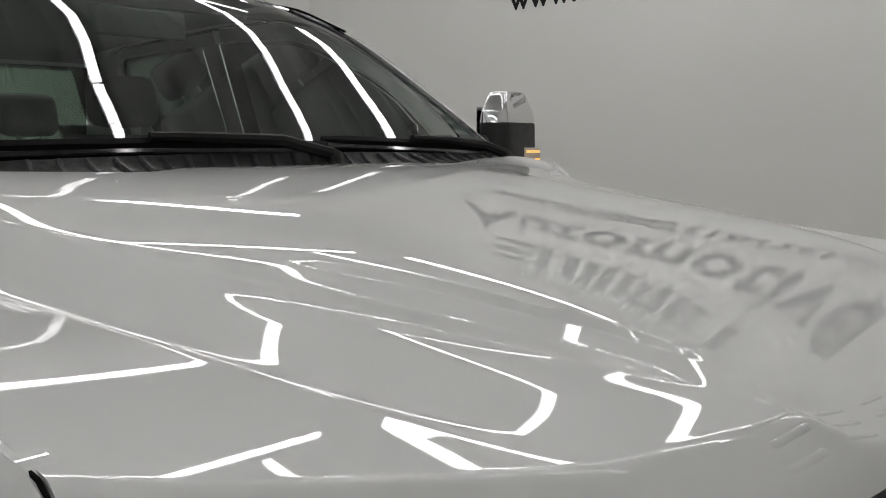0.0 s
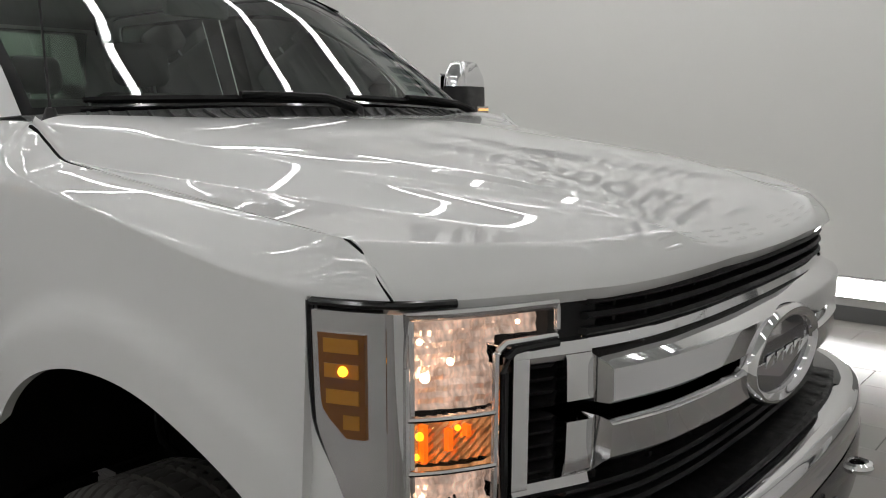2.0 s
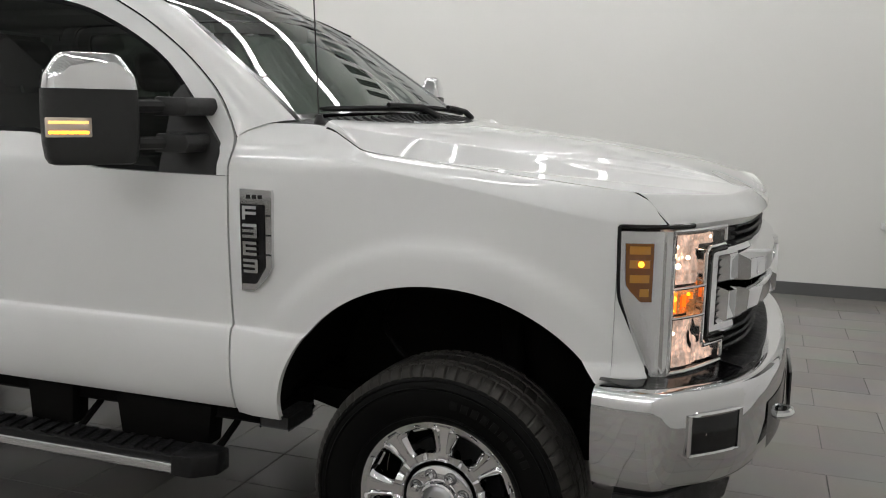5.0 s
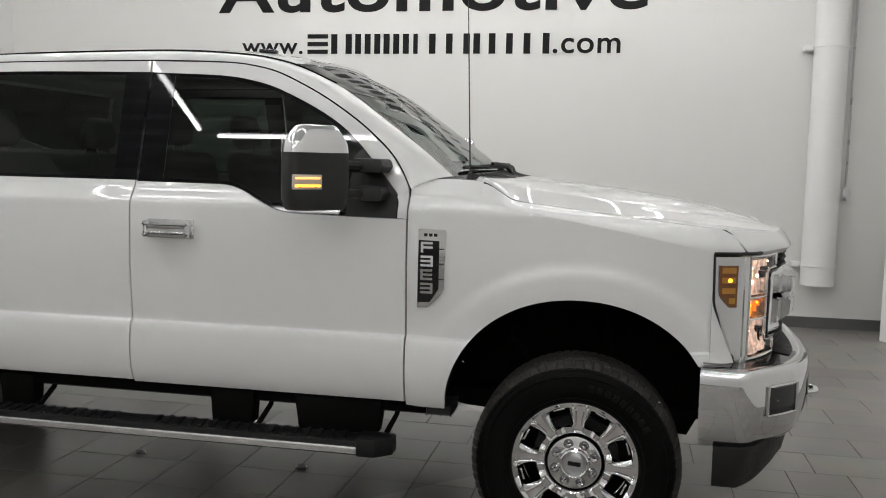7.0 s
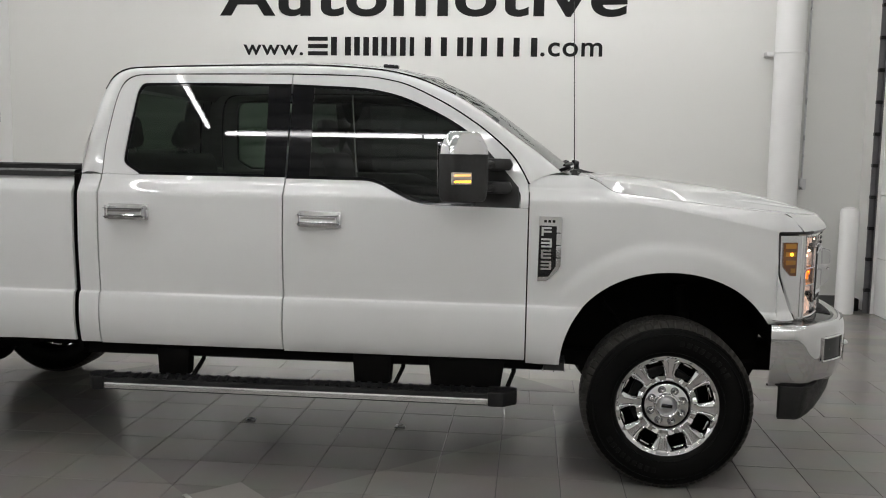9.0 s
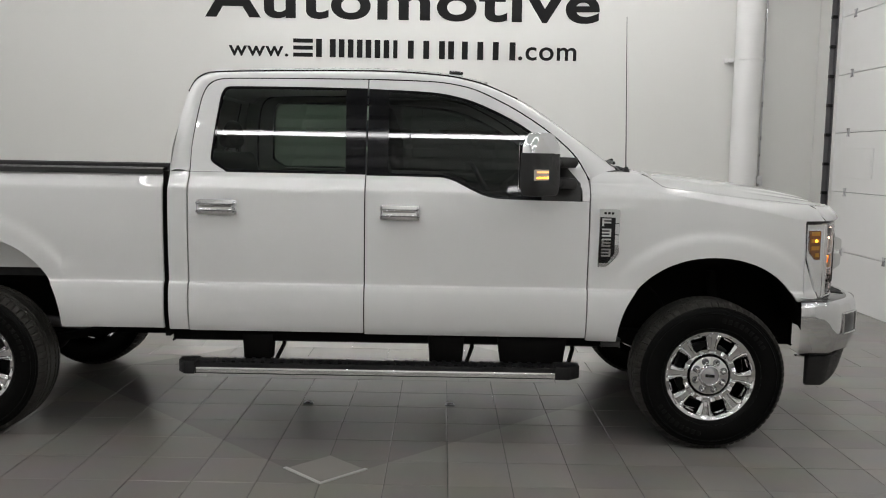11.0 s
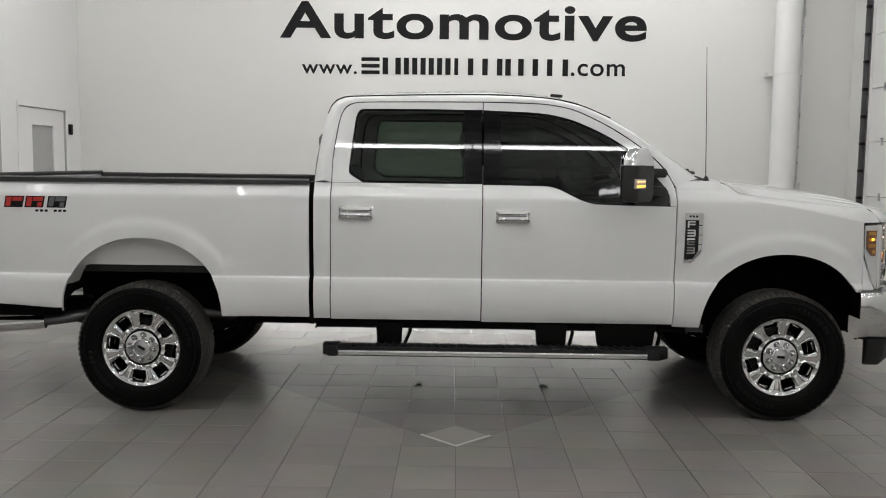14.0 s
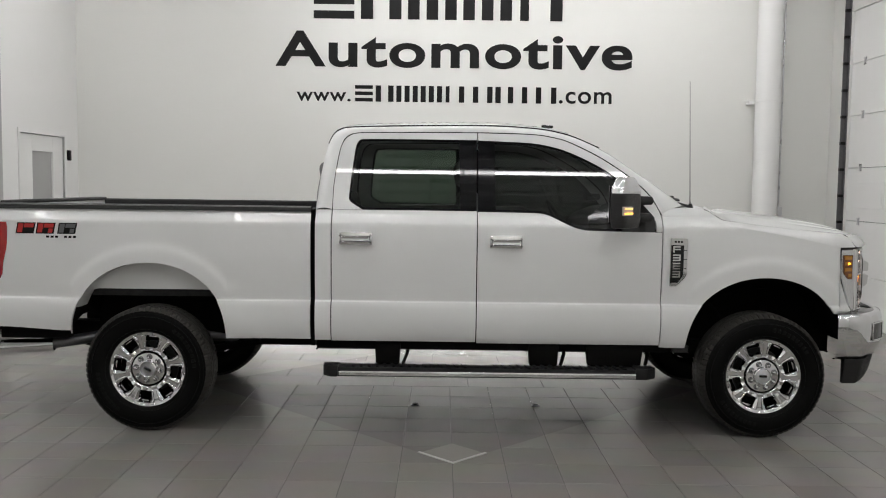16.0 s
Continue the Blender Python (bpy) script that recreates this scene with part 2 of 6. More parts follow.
LED_SLIM = glow("slim_led_tube", (1.0, 0.985, 0.985), 48.0)
LED_LOW = glow("low_wall_lamp", (1.0, 0.985, 0.97), 19.0)


def tile_material():
    m, nt, b = material("porcelain_tile", (0.14, 0.135, 0.13), 0.3, spec=0.3)
    geo, info = nt.nodes.new("ShaderNodeNewGeometry"), nt.nodes.new("ShaderNodeObjectInfo")
    cloud = node(nt, "ShaderNodeTexNoise", Scale=3.0, Detail=6.0)
    fine = node(nt, "ShaderNodeTexNoise", Scale=220.0, Detail=3.0)
    for n in (cloud, fine):
        nt.links.new(geo.outputs["Position"], n.inputs["Vector"])
    add = nt.nodes.new("ShaderNodeMath")
    add.operation = "ADD"
    nt.links.new(info.outputs["Random"], add.inputs[0])
    nt.links.new(geo.outputs["Random Per Island"], add.inputs[1])
    half = nt.nodes.new("ShaderNodeMath")
    half.operation = "FRACT"
    nt.links.new(add.outputs[0], half.inputs[0])
    ramp = nt.nodes.new("ShaderNodeMix")
    ramp.data_type = "RGBA"
    ramp.inputs["A"].default_value = (0.235, 0.223, 0.206, 1)
    ramp.inputs["B"].default_value = (0.275, 0.260, 0.240, 1)
    nt.links.new(half.outputs[0], ramp.inputs["Factor"])
    spot = nt.nodes.new("ShaderNodeMix")
    spot.data_type = "RGBA"
    spot.blend_type = "MULTIPLY"
    spot.inputs["Factor"].default_value = 0.22
    nt.links.new(ramp.outputs["Result"], spot.inputs["A"])
    nt.links.new(cloud.outputs["Color"], spot.inputs["B"])
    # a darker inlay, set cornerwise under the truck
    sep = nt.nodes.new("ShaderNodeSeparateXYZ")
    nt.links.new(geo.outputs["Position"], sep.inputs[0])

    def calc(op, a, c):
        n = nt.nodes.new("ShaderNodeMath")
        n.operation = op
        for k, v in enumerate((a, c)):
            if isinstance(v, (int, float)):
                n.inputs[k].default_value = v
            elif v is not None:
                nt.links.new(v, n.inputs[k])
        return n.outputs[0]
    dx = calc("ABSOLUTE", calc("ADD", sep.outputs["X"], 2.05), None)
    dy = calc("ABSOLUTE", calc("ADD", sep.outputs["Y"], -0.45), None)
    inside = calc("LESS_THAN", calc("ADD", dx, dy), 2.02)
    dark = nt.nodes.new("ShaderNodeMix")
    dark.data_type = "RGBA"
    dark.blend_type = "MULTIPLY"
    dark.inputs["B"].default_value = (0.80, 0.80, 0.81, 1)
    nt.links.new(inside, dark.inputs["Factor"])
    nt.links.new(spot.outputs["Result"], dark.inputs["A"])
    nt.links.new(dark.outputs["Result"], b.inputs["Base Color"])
    mr = node(nt, "ShaderNodeMapRange", To_Min=0.15, To_Max=0.25)
    nt.links.new(cloud.outputs["Fac"], mr.inputs["Value"])
    nt.links.new(mr.outputs["Result"], b.inputs["Roughness"])
    bp = node(nt, "ShaderNodeBump", Strength=0.12, Distance=0.002)
    nt.links.new(fine.outputs["Fac"], bp.inputs["Height"])
    nt.links.new(bp.outputs["Normal"], b.inputs["Normal"])
    return m


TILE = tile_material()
INLAY = grain(*material("inlay_tile", (0.27, 0.256, 0.238), 0.3, spec=0.3), 220, (0.18, 0.3), 0.1, (0.25, 0.237, 0.22), 1.5)
INLAY_TRIM = grain(*material("inlay_trim", (0.46, 0.45, 0.43), 0.35, 0.4), 200, (0.25, 0.45), 0.1)
GROUT = grain(*material("grout", (0.07, 0.068, 0.065), 0.9), 300, (0.8, 0.95), 0.3)

# ---- the room ----------------------------------------------------------------
def structure(name, bm, mat, label, category, smooth=0):
    return tagged(part(name, bm, mat, None, "", smooth), label, category, kind="structure")


floor = structure("floor", box(WALL_L - 0.2, WALL_R + 0.2, WALL_F - 0.2, WALL_Y + 0.2, -0.2, -0.006), GROUT,
                  "dark grey porcelain tile floor with a satin sheen", "floor")
structure("wall_back", box(WALL_L - 0.2, WALL_R + 0.2, WALL_Y, WALL_Y + 0.2, -0.006, CEIL), WALL,
          "off-white painted back wall with large black lettering", "wall")
structure("wall_front", box(WALL_L - 0.2, WALL_R + 0.2, WALL_F - 0.2, WALL_F, -0.006, CEIL), WALL,
          "plain off-white painted wall", "wall")
# left wall with its door opening
D0, D1, DH = 3.40, 4.58, 2.19
bm = box(WALL_L - 0.2, WALL_L, WALL_F, D0, -0.006, CEIL)
box(WALL_L - 0.2, WALL_L, D1, WALL_Y, -0.006, CEIL, bm=bm)
box(WALL_L - 0.2, WALL_L, D0, D1, DH, CEIL, bm=bm)
structure("wall_left", bm, WALL_LEFT, "white painted side wall with a door", "wall")
# right wall with the opening of the sectional door
G0, G1, GH = 0.2, 4.50, 3.86
bm = box(WALL_R, WALL_R + 0.2, WALL_F, G0, -0.006, CEIL)
box(WALL_R, WALL_R + 0.2, G1, WALL_Y, -0.006, CEIL, bm=bm)
box(WALL_R, WALL_R + 0.2, G0, G1, GH, CEIL, bm=bm)
structure("wall_right", bm, WALL, "off-white painted side wall with a garage door", "wall")
bm = box(WALL_L, WALL_R, WALL_Y - 0.014, WALL_Y, -0.004, 0.112, 0.002)
structure("baseboard", bm, TRIM, "dark grey tile baseboard along the back wall", "baseboard")
structure("pillar", box(WALL_L, WALL_L + 0.05, 2.62, 2.90, -0.004, CEIL - 0.01, 0.004), GREY_WALL, "grey painted pilaster on the side wall", "pillar")

# ceiling of ribbed metal deck, its ribs along the room
y = WALL_F
prof = []
while y < WALL_Y:
    prof += [(y, CEIL), (y + 0.16, CEIL), (y + 0.19, CEIL + 0.05), (y + 0.27, CEIL + 0.05), (y + 0.30, CEIL)]
    y += 0.30
bm = grid([[(x, min(py, WALL_Y), pz) for py, pz in prof] for x in (WALL_L, WALL_R)])
weld(bm)
box(WALL_L - 0.2, WALL_R + 0.2, WALL_F - 0.2, WALL_Y + 0.2, CEIL + 0.07, CEIL + 0.2, bm=bm)
structure("ceiling", bm, DECK, "ribbed grey metal deck ceiling", "ceiling")

# hanging led lines: along the room, and one across; some are additions for brightness
LZ = 4.60


def led_line(x0, x1, y0, y1, wide=0.10):
    lamp = thing("led_strip_lamp", "long white LED strip lamp hanging below the ceiling", "lamp", "ceiling LED lines")
    if x1 - x0 > y1 - y0:
        part("housing", box(x0, x1, y0 - wide / 2 - 0.012, y0 + wide / 2 + 0.012, LZ + 0.004, LZ + 0.06, 0.006), SATIN, lamp)
        n = max(1, round((x1 - x0) / 2.4))
        for i in range(n):
            a, b = x0 + (x1 - x0) * i / n, x0 + (x1 - x0) * (i + 1) / n
            part("tube", box(a + 0.01, b - 0.01, y0 - wide / 2, y0 + wide / 2, LZ - 0.03, LZ, 0.01), LED if wide > 0.06 else LED_SLIM, lamp)
        for x in np.linspace(x0 + 0.4, x1 - 0.4, 4):
            part("hanger", tube([(x, y0, LZ + 0.06), (x, y0, CEIL + 0.04)], 0.004, 5), SATIN, lamp)
    else:
        part("housing", box(x0 - wide / 2 - 0.012, x0 + wide / 2 + 0.012, y0, y1, LZ + 0.004, LZ + 0.06, 0.006), SATIN, lamp)
        n = max(1, round((y1 - y0) / 2.4))
        for i in range(n):
            a, b = y0 + (y1 - y0) * i / n, y0 + (y1 - y0) * (i + 1) / n
            part("tube", box(x0 - wide / 2, x0 + wide / 2, a + 0.01, b - 0.01, LZ - 0.03, LZ, 0.01), LED if wide > 0.06 else LED_SLIM, lamp)
        for y in np.linspace(y0 + 0.4, y1 - 0.4, 4):
            part("hanger", tube([(x0, y, LZ + 0.06), (x0, y, CEIL + 0.04)], 0.004, 5), SATIN, lamp)
    return lamp


led_line(-4.1, 2.6, -5.3, -5.3, 0.036)
led_line(-4.1, 2.6, -2.4, -2.4, 0.036)
# the next two stay unseen, added to brighten the truck's side and near floor
led_line(-4.1, 2.6, -6.9, -6.9, 0.036)
led_line(-4.1, 2.6, -8.4, -8.4, 0.02)
led_line(-6.1, 2.6, 0.92, 0.92, 0.072)
led_line(-4.1, 1.9, 2.65, 2.65, 0.072)
led_line(-4.1, 1.9, 3.90, 3.90, 0.13)
led_line(-4.25, -4.25, -5.2, 3.3, 0.04)
# second line across, added near the left wall to brighten it
led_line(-6.3, -6.3, -4.0, 4.4, 0.072)

# low lamp along the foot of the back wall
lamp = thing("low_wall_lamp", "long white light box along the foot of the back wall", "lamp")
part("housing", box(-4.6, 0.46, WALL_Y - 0.05, WALL_Y - 0.002, 0.175, 0.335, 0.006), SATIN, lamp)
part("diffuser", box(-4.59, 0.45, WALL_Y - 0.056, WALL_Y - 0.051, 0.185, 0.325, 0.002), LED_LOW, lamp)


# ---- lettering on the back wall -----------------------------------------------
def lettering(name, text, x0, x1, z0, height, bold, label, x=0.0):
    cu = bpy.data.curves.new(name, "FONT")
    cu.body, cu.size, cu.extrude, cu.offset, cu.space_character = text, 1.0, 0.002, bold, 1.08
    tmp = bpy.data.objects.new(name, cu)
    scene.collection.objects.link(tmp)
    bpy.context.view_layer.update()
    me = bpy.data.meshes.new_from_object(tmp.evaluated_get(bpy.context.evaluated_depsgraph_get()))
    bpy.data.objects.remove(tmp)
    co = np.array([v.co for v in me.vertices])
    lo, hi = co.min(0), co.max(0)
    base = 0.0
    for v in me.vertices:
        v.co = (x0 + (v.co.x - lo[0]) / (hi[0] - lo[0]) * (x1 - x0), WALL_Y - 0.003 - v.co.z,
                z0 + (v.co.y - base) / (hi[1] - base) * height)
    me.materials.clear()
    whole = bmesh.new()
    whole.from_mesh(me)
    bpy.data.meshes.remove(me)
    # one part for each letter: its pieces overlap in x
    left, found = set(whole.verts), []
    while left:
        stack, piece = [left.pop()], []
        while stack:
            v = stack.pop()
            piece.append(v)
            for e in v.link_edges:
                o = e.other_vert(v)
                if o in left:
                    left.remove(o)
                    stack.append(o)
        found.append((min(v.co.x for v in piece), max(v.co.x for v in piece), piece))
    found.sort(key=lambda f: f[0])
    letters = []
    for a, b, piece in found:
        if letters and a < letters[-1][0] - 0.005:
            letters[-1] = (max(b, letters[-1][0]), letters[-1][1] + piece)
        else:
            letters.append((b, list(piece)))
    sign = thing(name, label, "lettering")
    for _, piece in letters:
        one, at = bmesh.new(), {}
        for v in piece:
            at[v] = one.verts.new(v.co)
        for f in {f for v in piece for f in v.link_faces}:
            one.faces.new([at[v] for v in f.verts])
        part("letter", one, BLACK_INK, sign, smooth=0)
    return sign


lettering("wall_word", "Automotive", -4.33, 0.335, 3.186, 0.445, 0.023, "large black word on the off-white back wall")
lettering("wall_address", "www.", -4.053, -3.345, 2.728, 0.115, 0.013, "small black letters on the off-white back wall")
lettering("wall_address", ".com", -0.615, 0.075, 2.735, 0.15, 0.013, "small black letters on the off-white back wall")


def bar_sign(name, x0, x1, z0, z1, plan, label):
    """A name shown as plain black shapes, block by block."""
    sign = thing(name, label, "lettering")
    total = sum(w for w, _ in plan) + 0.16 * (len(plan) - 1)
    unit = (x1 - x0) / total
    x, h = x0, z1 - z0
    for w, n in plan:
        wide = w * unit
        if n < 0:
            for k in range(-n):
                t = h * 0.22
                za = z0 + (h - t) * k / (-n - 1)
                part("block", box(x, x + wide, WALL_Y - 0.005, WALL_Y - 0.002, za, za + t), BLACK_INK, sign, smooth=0)
        else:
            t = min(0.30 * unit, wide / (n * 1.4))
            for k in range(n):
                xa = x + (wide - t) * (k / (n - 1) if n > 1 else 0.5)
                part("block", box(xa, xa + t, WALL_Y - 0.005, WALL_Y - 0.002, z0, z1), BLACK_INK, sign, smooth=0)
        x += wide + 0.16 * unit
    return sign


bar_sign("wall_sign", -3.288, -0.650, 2.725, 2.936, [(1, -3), (1, 2), (1.2, 3), (1.2, 3), (0.3, 1), (0.95, 1), (1.1, 2), (1, 2), (0.95, 1), (1.15, 2)],
         "black block shapes of a name on the off-white wall")
bar_sign("wall_sign", -3.83, -0.42, 3.79, 4.26, [(1, -3), (1, 2), (1.2, 3), (1.2, 3), (0.3, 1), (0.95, 1)],
         "large black block shapes of a name on the off-white wall")

# ---- pipe, bollard, doors --------------------------------------------------------
duct = thing("wrapped_pipe", "tall white jacketed pipe standing off the back wall", "pipe")
PX, PY, PR = 2.066, 4.845, 0.156
rows = []
for z in np.linspace(0.46, CEIL - 0.01, 46):
    rows.append([(PX + (PR + 0.003 * noise.noise((z * 5, a, 0))) * math.cos(a), PY + (PR + 0.003 * noise.noise((z * 5, a, 3))) * math.sin(a), z) for a in np.linspace(0, 2 * math.pi, 32, endpoint=False)])
bm = grid(rows, closed_v=True)
bm.verts.ensure_lookup_table()
bm.faces.new([bm.verts[i] for i in range(32)])
part("jacket", bm, PIPE_M, duct)
for z in (0.65, 2.76):
    bm = tube([(PX + (PR + 0.004) * math.cos(a), PY + (PR + 0.004) * math.sin(a), z) for a in np.linspace(0, 2 * math.pi, 33)], 0.007, 6, cap=False)
    part("band", bm, PIPE_M, duct)
    part("bracket", box(PX - PR - 0.075, PX - PR + 0.01, PY + 0.03, WALL_Y, z - 0.022, z + 0.022, 0.004), PIPE_M, duct)
    part("bracket", box(PX + PR - 0.01, PX + PR + 0.03, PY + 0.03, WALL_Y, z - 0.022, z + 0.022, 0.004), PIPE_M, duct)
conduit = thing("conduit", "thin grey steel conduit with a box on the wall", "conduit")
part("pipe", tube([(PX + 0.245, WALL_Y - 0.016, 1.40), (PX + 0.245, WALL_Y - 0.016, CEIL - 0.01)], 0.011, 8), SATIN, conduit)
part("socket_box", box(PX + 0.215, PX + 0.285, WALL_Y - 0.05, WALL_Y - 0.002, 1.29, 1.41, 0.006), SATIN, conduit)

boll = thing("bollard", "white painted round steel bollard on the floor", "bollard")
part("post",
     shift(revolve([(0, 1.135), (0.045, 1.13), (0.085, 1.11), (0.095, 1.085), (0.095, 0.0)], 32), pose(2.68, 4.50, 0, 90, 0, 0)), PIPE_M, boll)

# sectional garage door on the right wall
gd = tagged(thing("door_2", "white sectional garage door with steel hinges", "garage door"), kind="structure")
zs = [0.0, 0.60, 1.262, 1.92, 2.565, 3.21, 3.86]
for a, b in zip(zs, zs[1:]):
    sec = part("panel", box(WALL_R + 0.03, WALL_R + 0.08, G0, G1, a + 0.003, b - 0.003, 0.004), DOOR_M, gd, smooth=0)
    for y in np.arange(G1 - 0.35, G0, -0.98):
        if b < 3.8:
            part("hinge", prism([(y - 0.03, b - 0.045), (y + 0.03, b - 0.045), (y + 0.012, b), (y + 0.03, b + 0.045), (y - 0.03, b + 0.045), (y - 0.012, b)], WALL_R + 0.018, WALL_R + 0.031, "x"), SATIN, sec, smooth=0)
    if abs(a - 1.262) < 0.01:
        for y in np.arange(4.19, 0.9, -0.98):
            bm = box(WALL_R + 0.022, WALL_R + 0.031, y - 0.65, y, a + 0.16, a + 0.48, 0.004)
            part("window_frame", bm, DOOR_M, sec, smooth=0)
            part("pane", box(WALL_R + 0.018, WALL_R + 0.0225, y - 0.61, y - 0.04, a + 0.20, a + 0.44, 0.001), DOOR_M, sec, smooth=0)
track = tagged(thing("door_track", "dark steel track of the garage door with roller brackets", "door track"), kind="structure")
part("rail", box(WALL_R - 0.06, WALL_R - 0.002, G1 + 0.05, G1 + 0.065, 0.0, CEIL - 0.3), STEEL, track, smooth=0)
part("angle", box(WALL_R - 0.012, WALL_R - 0.002, G1 + 0.0, G1 + 0.05, 0.0, CEIL - 0.3), STEEL, track, smooth=0)
for z in np.arange(0.25, 4.5, 0.33):
    part("roller_bracket", box(WALL_R - 0.070, WALL_R - 0.012, G1 + 0.0, G1 + 0.055, z - 0.018, z + 0.018, 0.006), BLACK_INK, track, smooth=0)
box_low = thing("rubber_stop", "small black rubber door stop on the floor", "door stop")
part("block", box(WALL_R - 0.16, WALL_R - 0.07, G1 + 0.12, G1 + 0.30, 0.0, 0.14, 0.02), RUBBER, box_low)

# door in the left wall
dr = tagged(thing("door_1", "white painted door with a grey glass light", "door"), kind="structure")
bm = prism([(D0 - 0.05, 0), (D0, 0), (D0, DH), (D1, DH), (D1, 0), (D1 + 0.05, 0), (D1 + 0.05, DH + 0.05), (D0 - 0.05, DH + 0.05)], WALL_L - 0.01, WALL_L + 0.012, "x")
part("door_frame", bm, DOOR_M, dr, smooth=0)
bm = box(WALL_L - 0.06, WALL_L - 0.015, D0 + 0.005, 3.74, 0.005, DH - 0.008, 0.002)
box(WALL_L - 0.06, WALL_L - 0.015, 4.29, D1 - 0.005, 0.005, DH - 0.008, 0.002, bm=bm)
box(WALL_L - 0.06, WALL_L - 0.015, 3.74, 4.29, 1.99, DH - 0.008, 0.002, bm=bm)
box(WALL_L - 0.06, WALL_L - 0.015, 3.74, 4.29, 0.005, 0.9, 0.002, bm=bm)
part("leaf", bm, DOOR_M, dr, smooth=0)
part("pane", box(WALL_L - 0.045, WALL_L - 0.035, 3.735, 4.295, 0.895, 1.995), GREY_WALL, dr, "flat grey glass", smooth=0)
part("handle", tube([(WALL_L - 0.01, 4.50, 1.0), (WALL_L + 0.04, 4.50, 1.0), (WALL_L + 0.045, 4.40, 1.0)], 0.010, 8), SATIN, dr)
cl = thing("wall_box", "small black box on the wall beside the door", "wall box")
part("case", box(WALL_L + 0.001, WALL_L + 0.04, 4.66, 4.72, 1.90, 2.03, 0.006), BLACK_INK, cl)

# inlay and anchors in the floor
inl = thing("floor_inlay", "pale square tile set cornerwise in the floor, edged with bright metal", "floor inlay")
part("inlay_tile", prism([(-2.05, -1.562), (-1.858, -1.370), (-2.05, -1.178), (-2.242, -1.370)], 0.0008, 0.0034, "z"), INLAY, inl, smooth=0)
for sx in (-1, 1):
    p = [(-2.05, -1.588), (-2.05 + sx * 0.215, -1.373), (-2.05 + sx * 0.200, -1.360), (-2.05, -1.562)]
    part("strip", prism(p, 0.0008, 0.0055, "z"), INLAY_TRIM, inl, smooth=0)
for x, y in ((-1.413, -0.182), (-2.315, -0.19)):
    an = thing("floor_anchor", "small metal anchor ring on the tiled floor", "floor anchor", "floor anchors")
    part("ring", shift(revolve([(0.022, 0), (0.027, 0.004), (0.022, 0.008), (0.017, 0.004), (0.022, 0)], 16), pose(x, y, 0.007, 90, 0, 0)), SATIN, an)
    part("plate", box(x - 0.032, x + 0.032, y - 0.02, y + 0.02, 0.0005, 0.005, 0.002), STEEL, an)

# ---- the truck -----------------------------------------------------------------
# x runs to the front, the front axle stands at x = 0 and the rear one at x = -4.06
TRUCK = thing("pickup_truck", "white crew cab pickup truck with chrome bumper, grille and wheels", "pickup truck")
AXLE_R, HUB_Z = -4.06, 0.412

SECTION = pchip([(0.56, 0.905), (0.60, 0.940), (0.63, 0.957), (0.68, 0.972), (0.76, 0.981), (0.84, 0.977), (0.876, 0.9675), (0.883, 0.9560), (0.887, 0.9535),
                 (0.93, 0.957), (1.05, 0.966), (1.18, 0.971), (1.29, 0.9698), (1.355, 0.968), (1.380, 0.9665), (1.392, 0.9635), (1.405, 0.956), (1.420, 0.9458), (1.435, 0.9352), (1.447, 0.9272), (1.456, 0.9217), (1.60, 0.8807), (1.80, 0.8237), (1.95, 0.7810), (2.02, 0.7610)])


def arch_r(x):
    u = min(abs((x + 4.042) / 0.505), 1)
    return 0.64 + 0.48 * (1 - u**2.1) ** (1 / 2.1)


def arch_f(x):
    u = min(abs((x + 0.004) / 0.522), 1)
    return 0.585 + 0.482 * (1 - u**2.1) ** (1 / 2.1)


def flare(x, z, xc, ax, zb, az, out, reach):
    r = math.hypot((x - xc) / ax, max(z - zb, 0) / az) - 1
    return out * (0.7 * smooth01((reach - max(r, 0) * 0.5) / 0.055) + 0.3 * smooth01(1 - max(r, 0) * 0.5 / 0.2))


def side_y(x, z):
    y = SECTION(z)
    if x > 0.2:
        y -= 0.105 * ((x - 0.2) / 0.43) ** 2
    if z < 1.4:
        y += flare(x, z, -0.004, 0.522, 0.585, 0.482, 0.020, 0.150) * smooth01((1.4 - z) / 0.1)
        y += flare(x, z, -4.042, 0.505, 0.64, 0.48, 0.018, 0.14)
    return y


LEVELS = [0.56, 0.58, 0.60, 0.615, 0.63, 0.65, 0.68, 0.72, 0.76, 0.80, 0.84, 0.862, 0.872, 0.876, 0.8785, 0.881, 0.883, 0.885, 0.887, 0.892, 0.905, 0.93] + sorted([0.96 + 0.02 * i for i in range(30)] + [1.37, 1.39, 1.395, 1.405, 1.411, 1.418, 1.426, 1.433, 1.445, 1.45, 1.456])


def skin(xs, lo, hi, sgn, yf=side_y, levels=LEVELS, depth=0.022):
    rows = []
    for x in xs:
        a, b = lo(x), hi(x)
        rows.append([(x, sgn * yf(x, min(max(z, a), b)), min(max(z, a), b)) for z in levels + [9]])
    bm = weld(grid(rows))
    return flange(bm, (0, -sgn * depth, 0))


def spread(a, b, n):
    return list(np.linspace(a, b, n))


def arch_xs(a, b, xc, hw, n=64):
    xs = spread(a, b, 24) + [xc + hw * 0.9999 * math.sin(t) for t in np.linspace(-math.pi / 2, math.pi / 2, n)] + [xc - hw - 0.0005, xc + hw + 0.0005]
    return sorted(x for x in set(round(v, 5) for v in xs) if a <= x <= b)


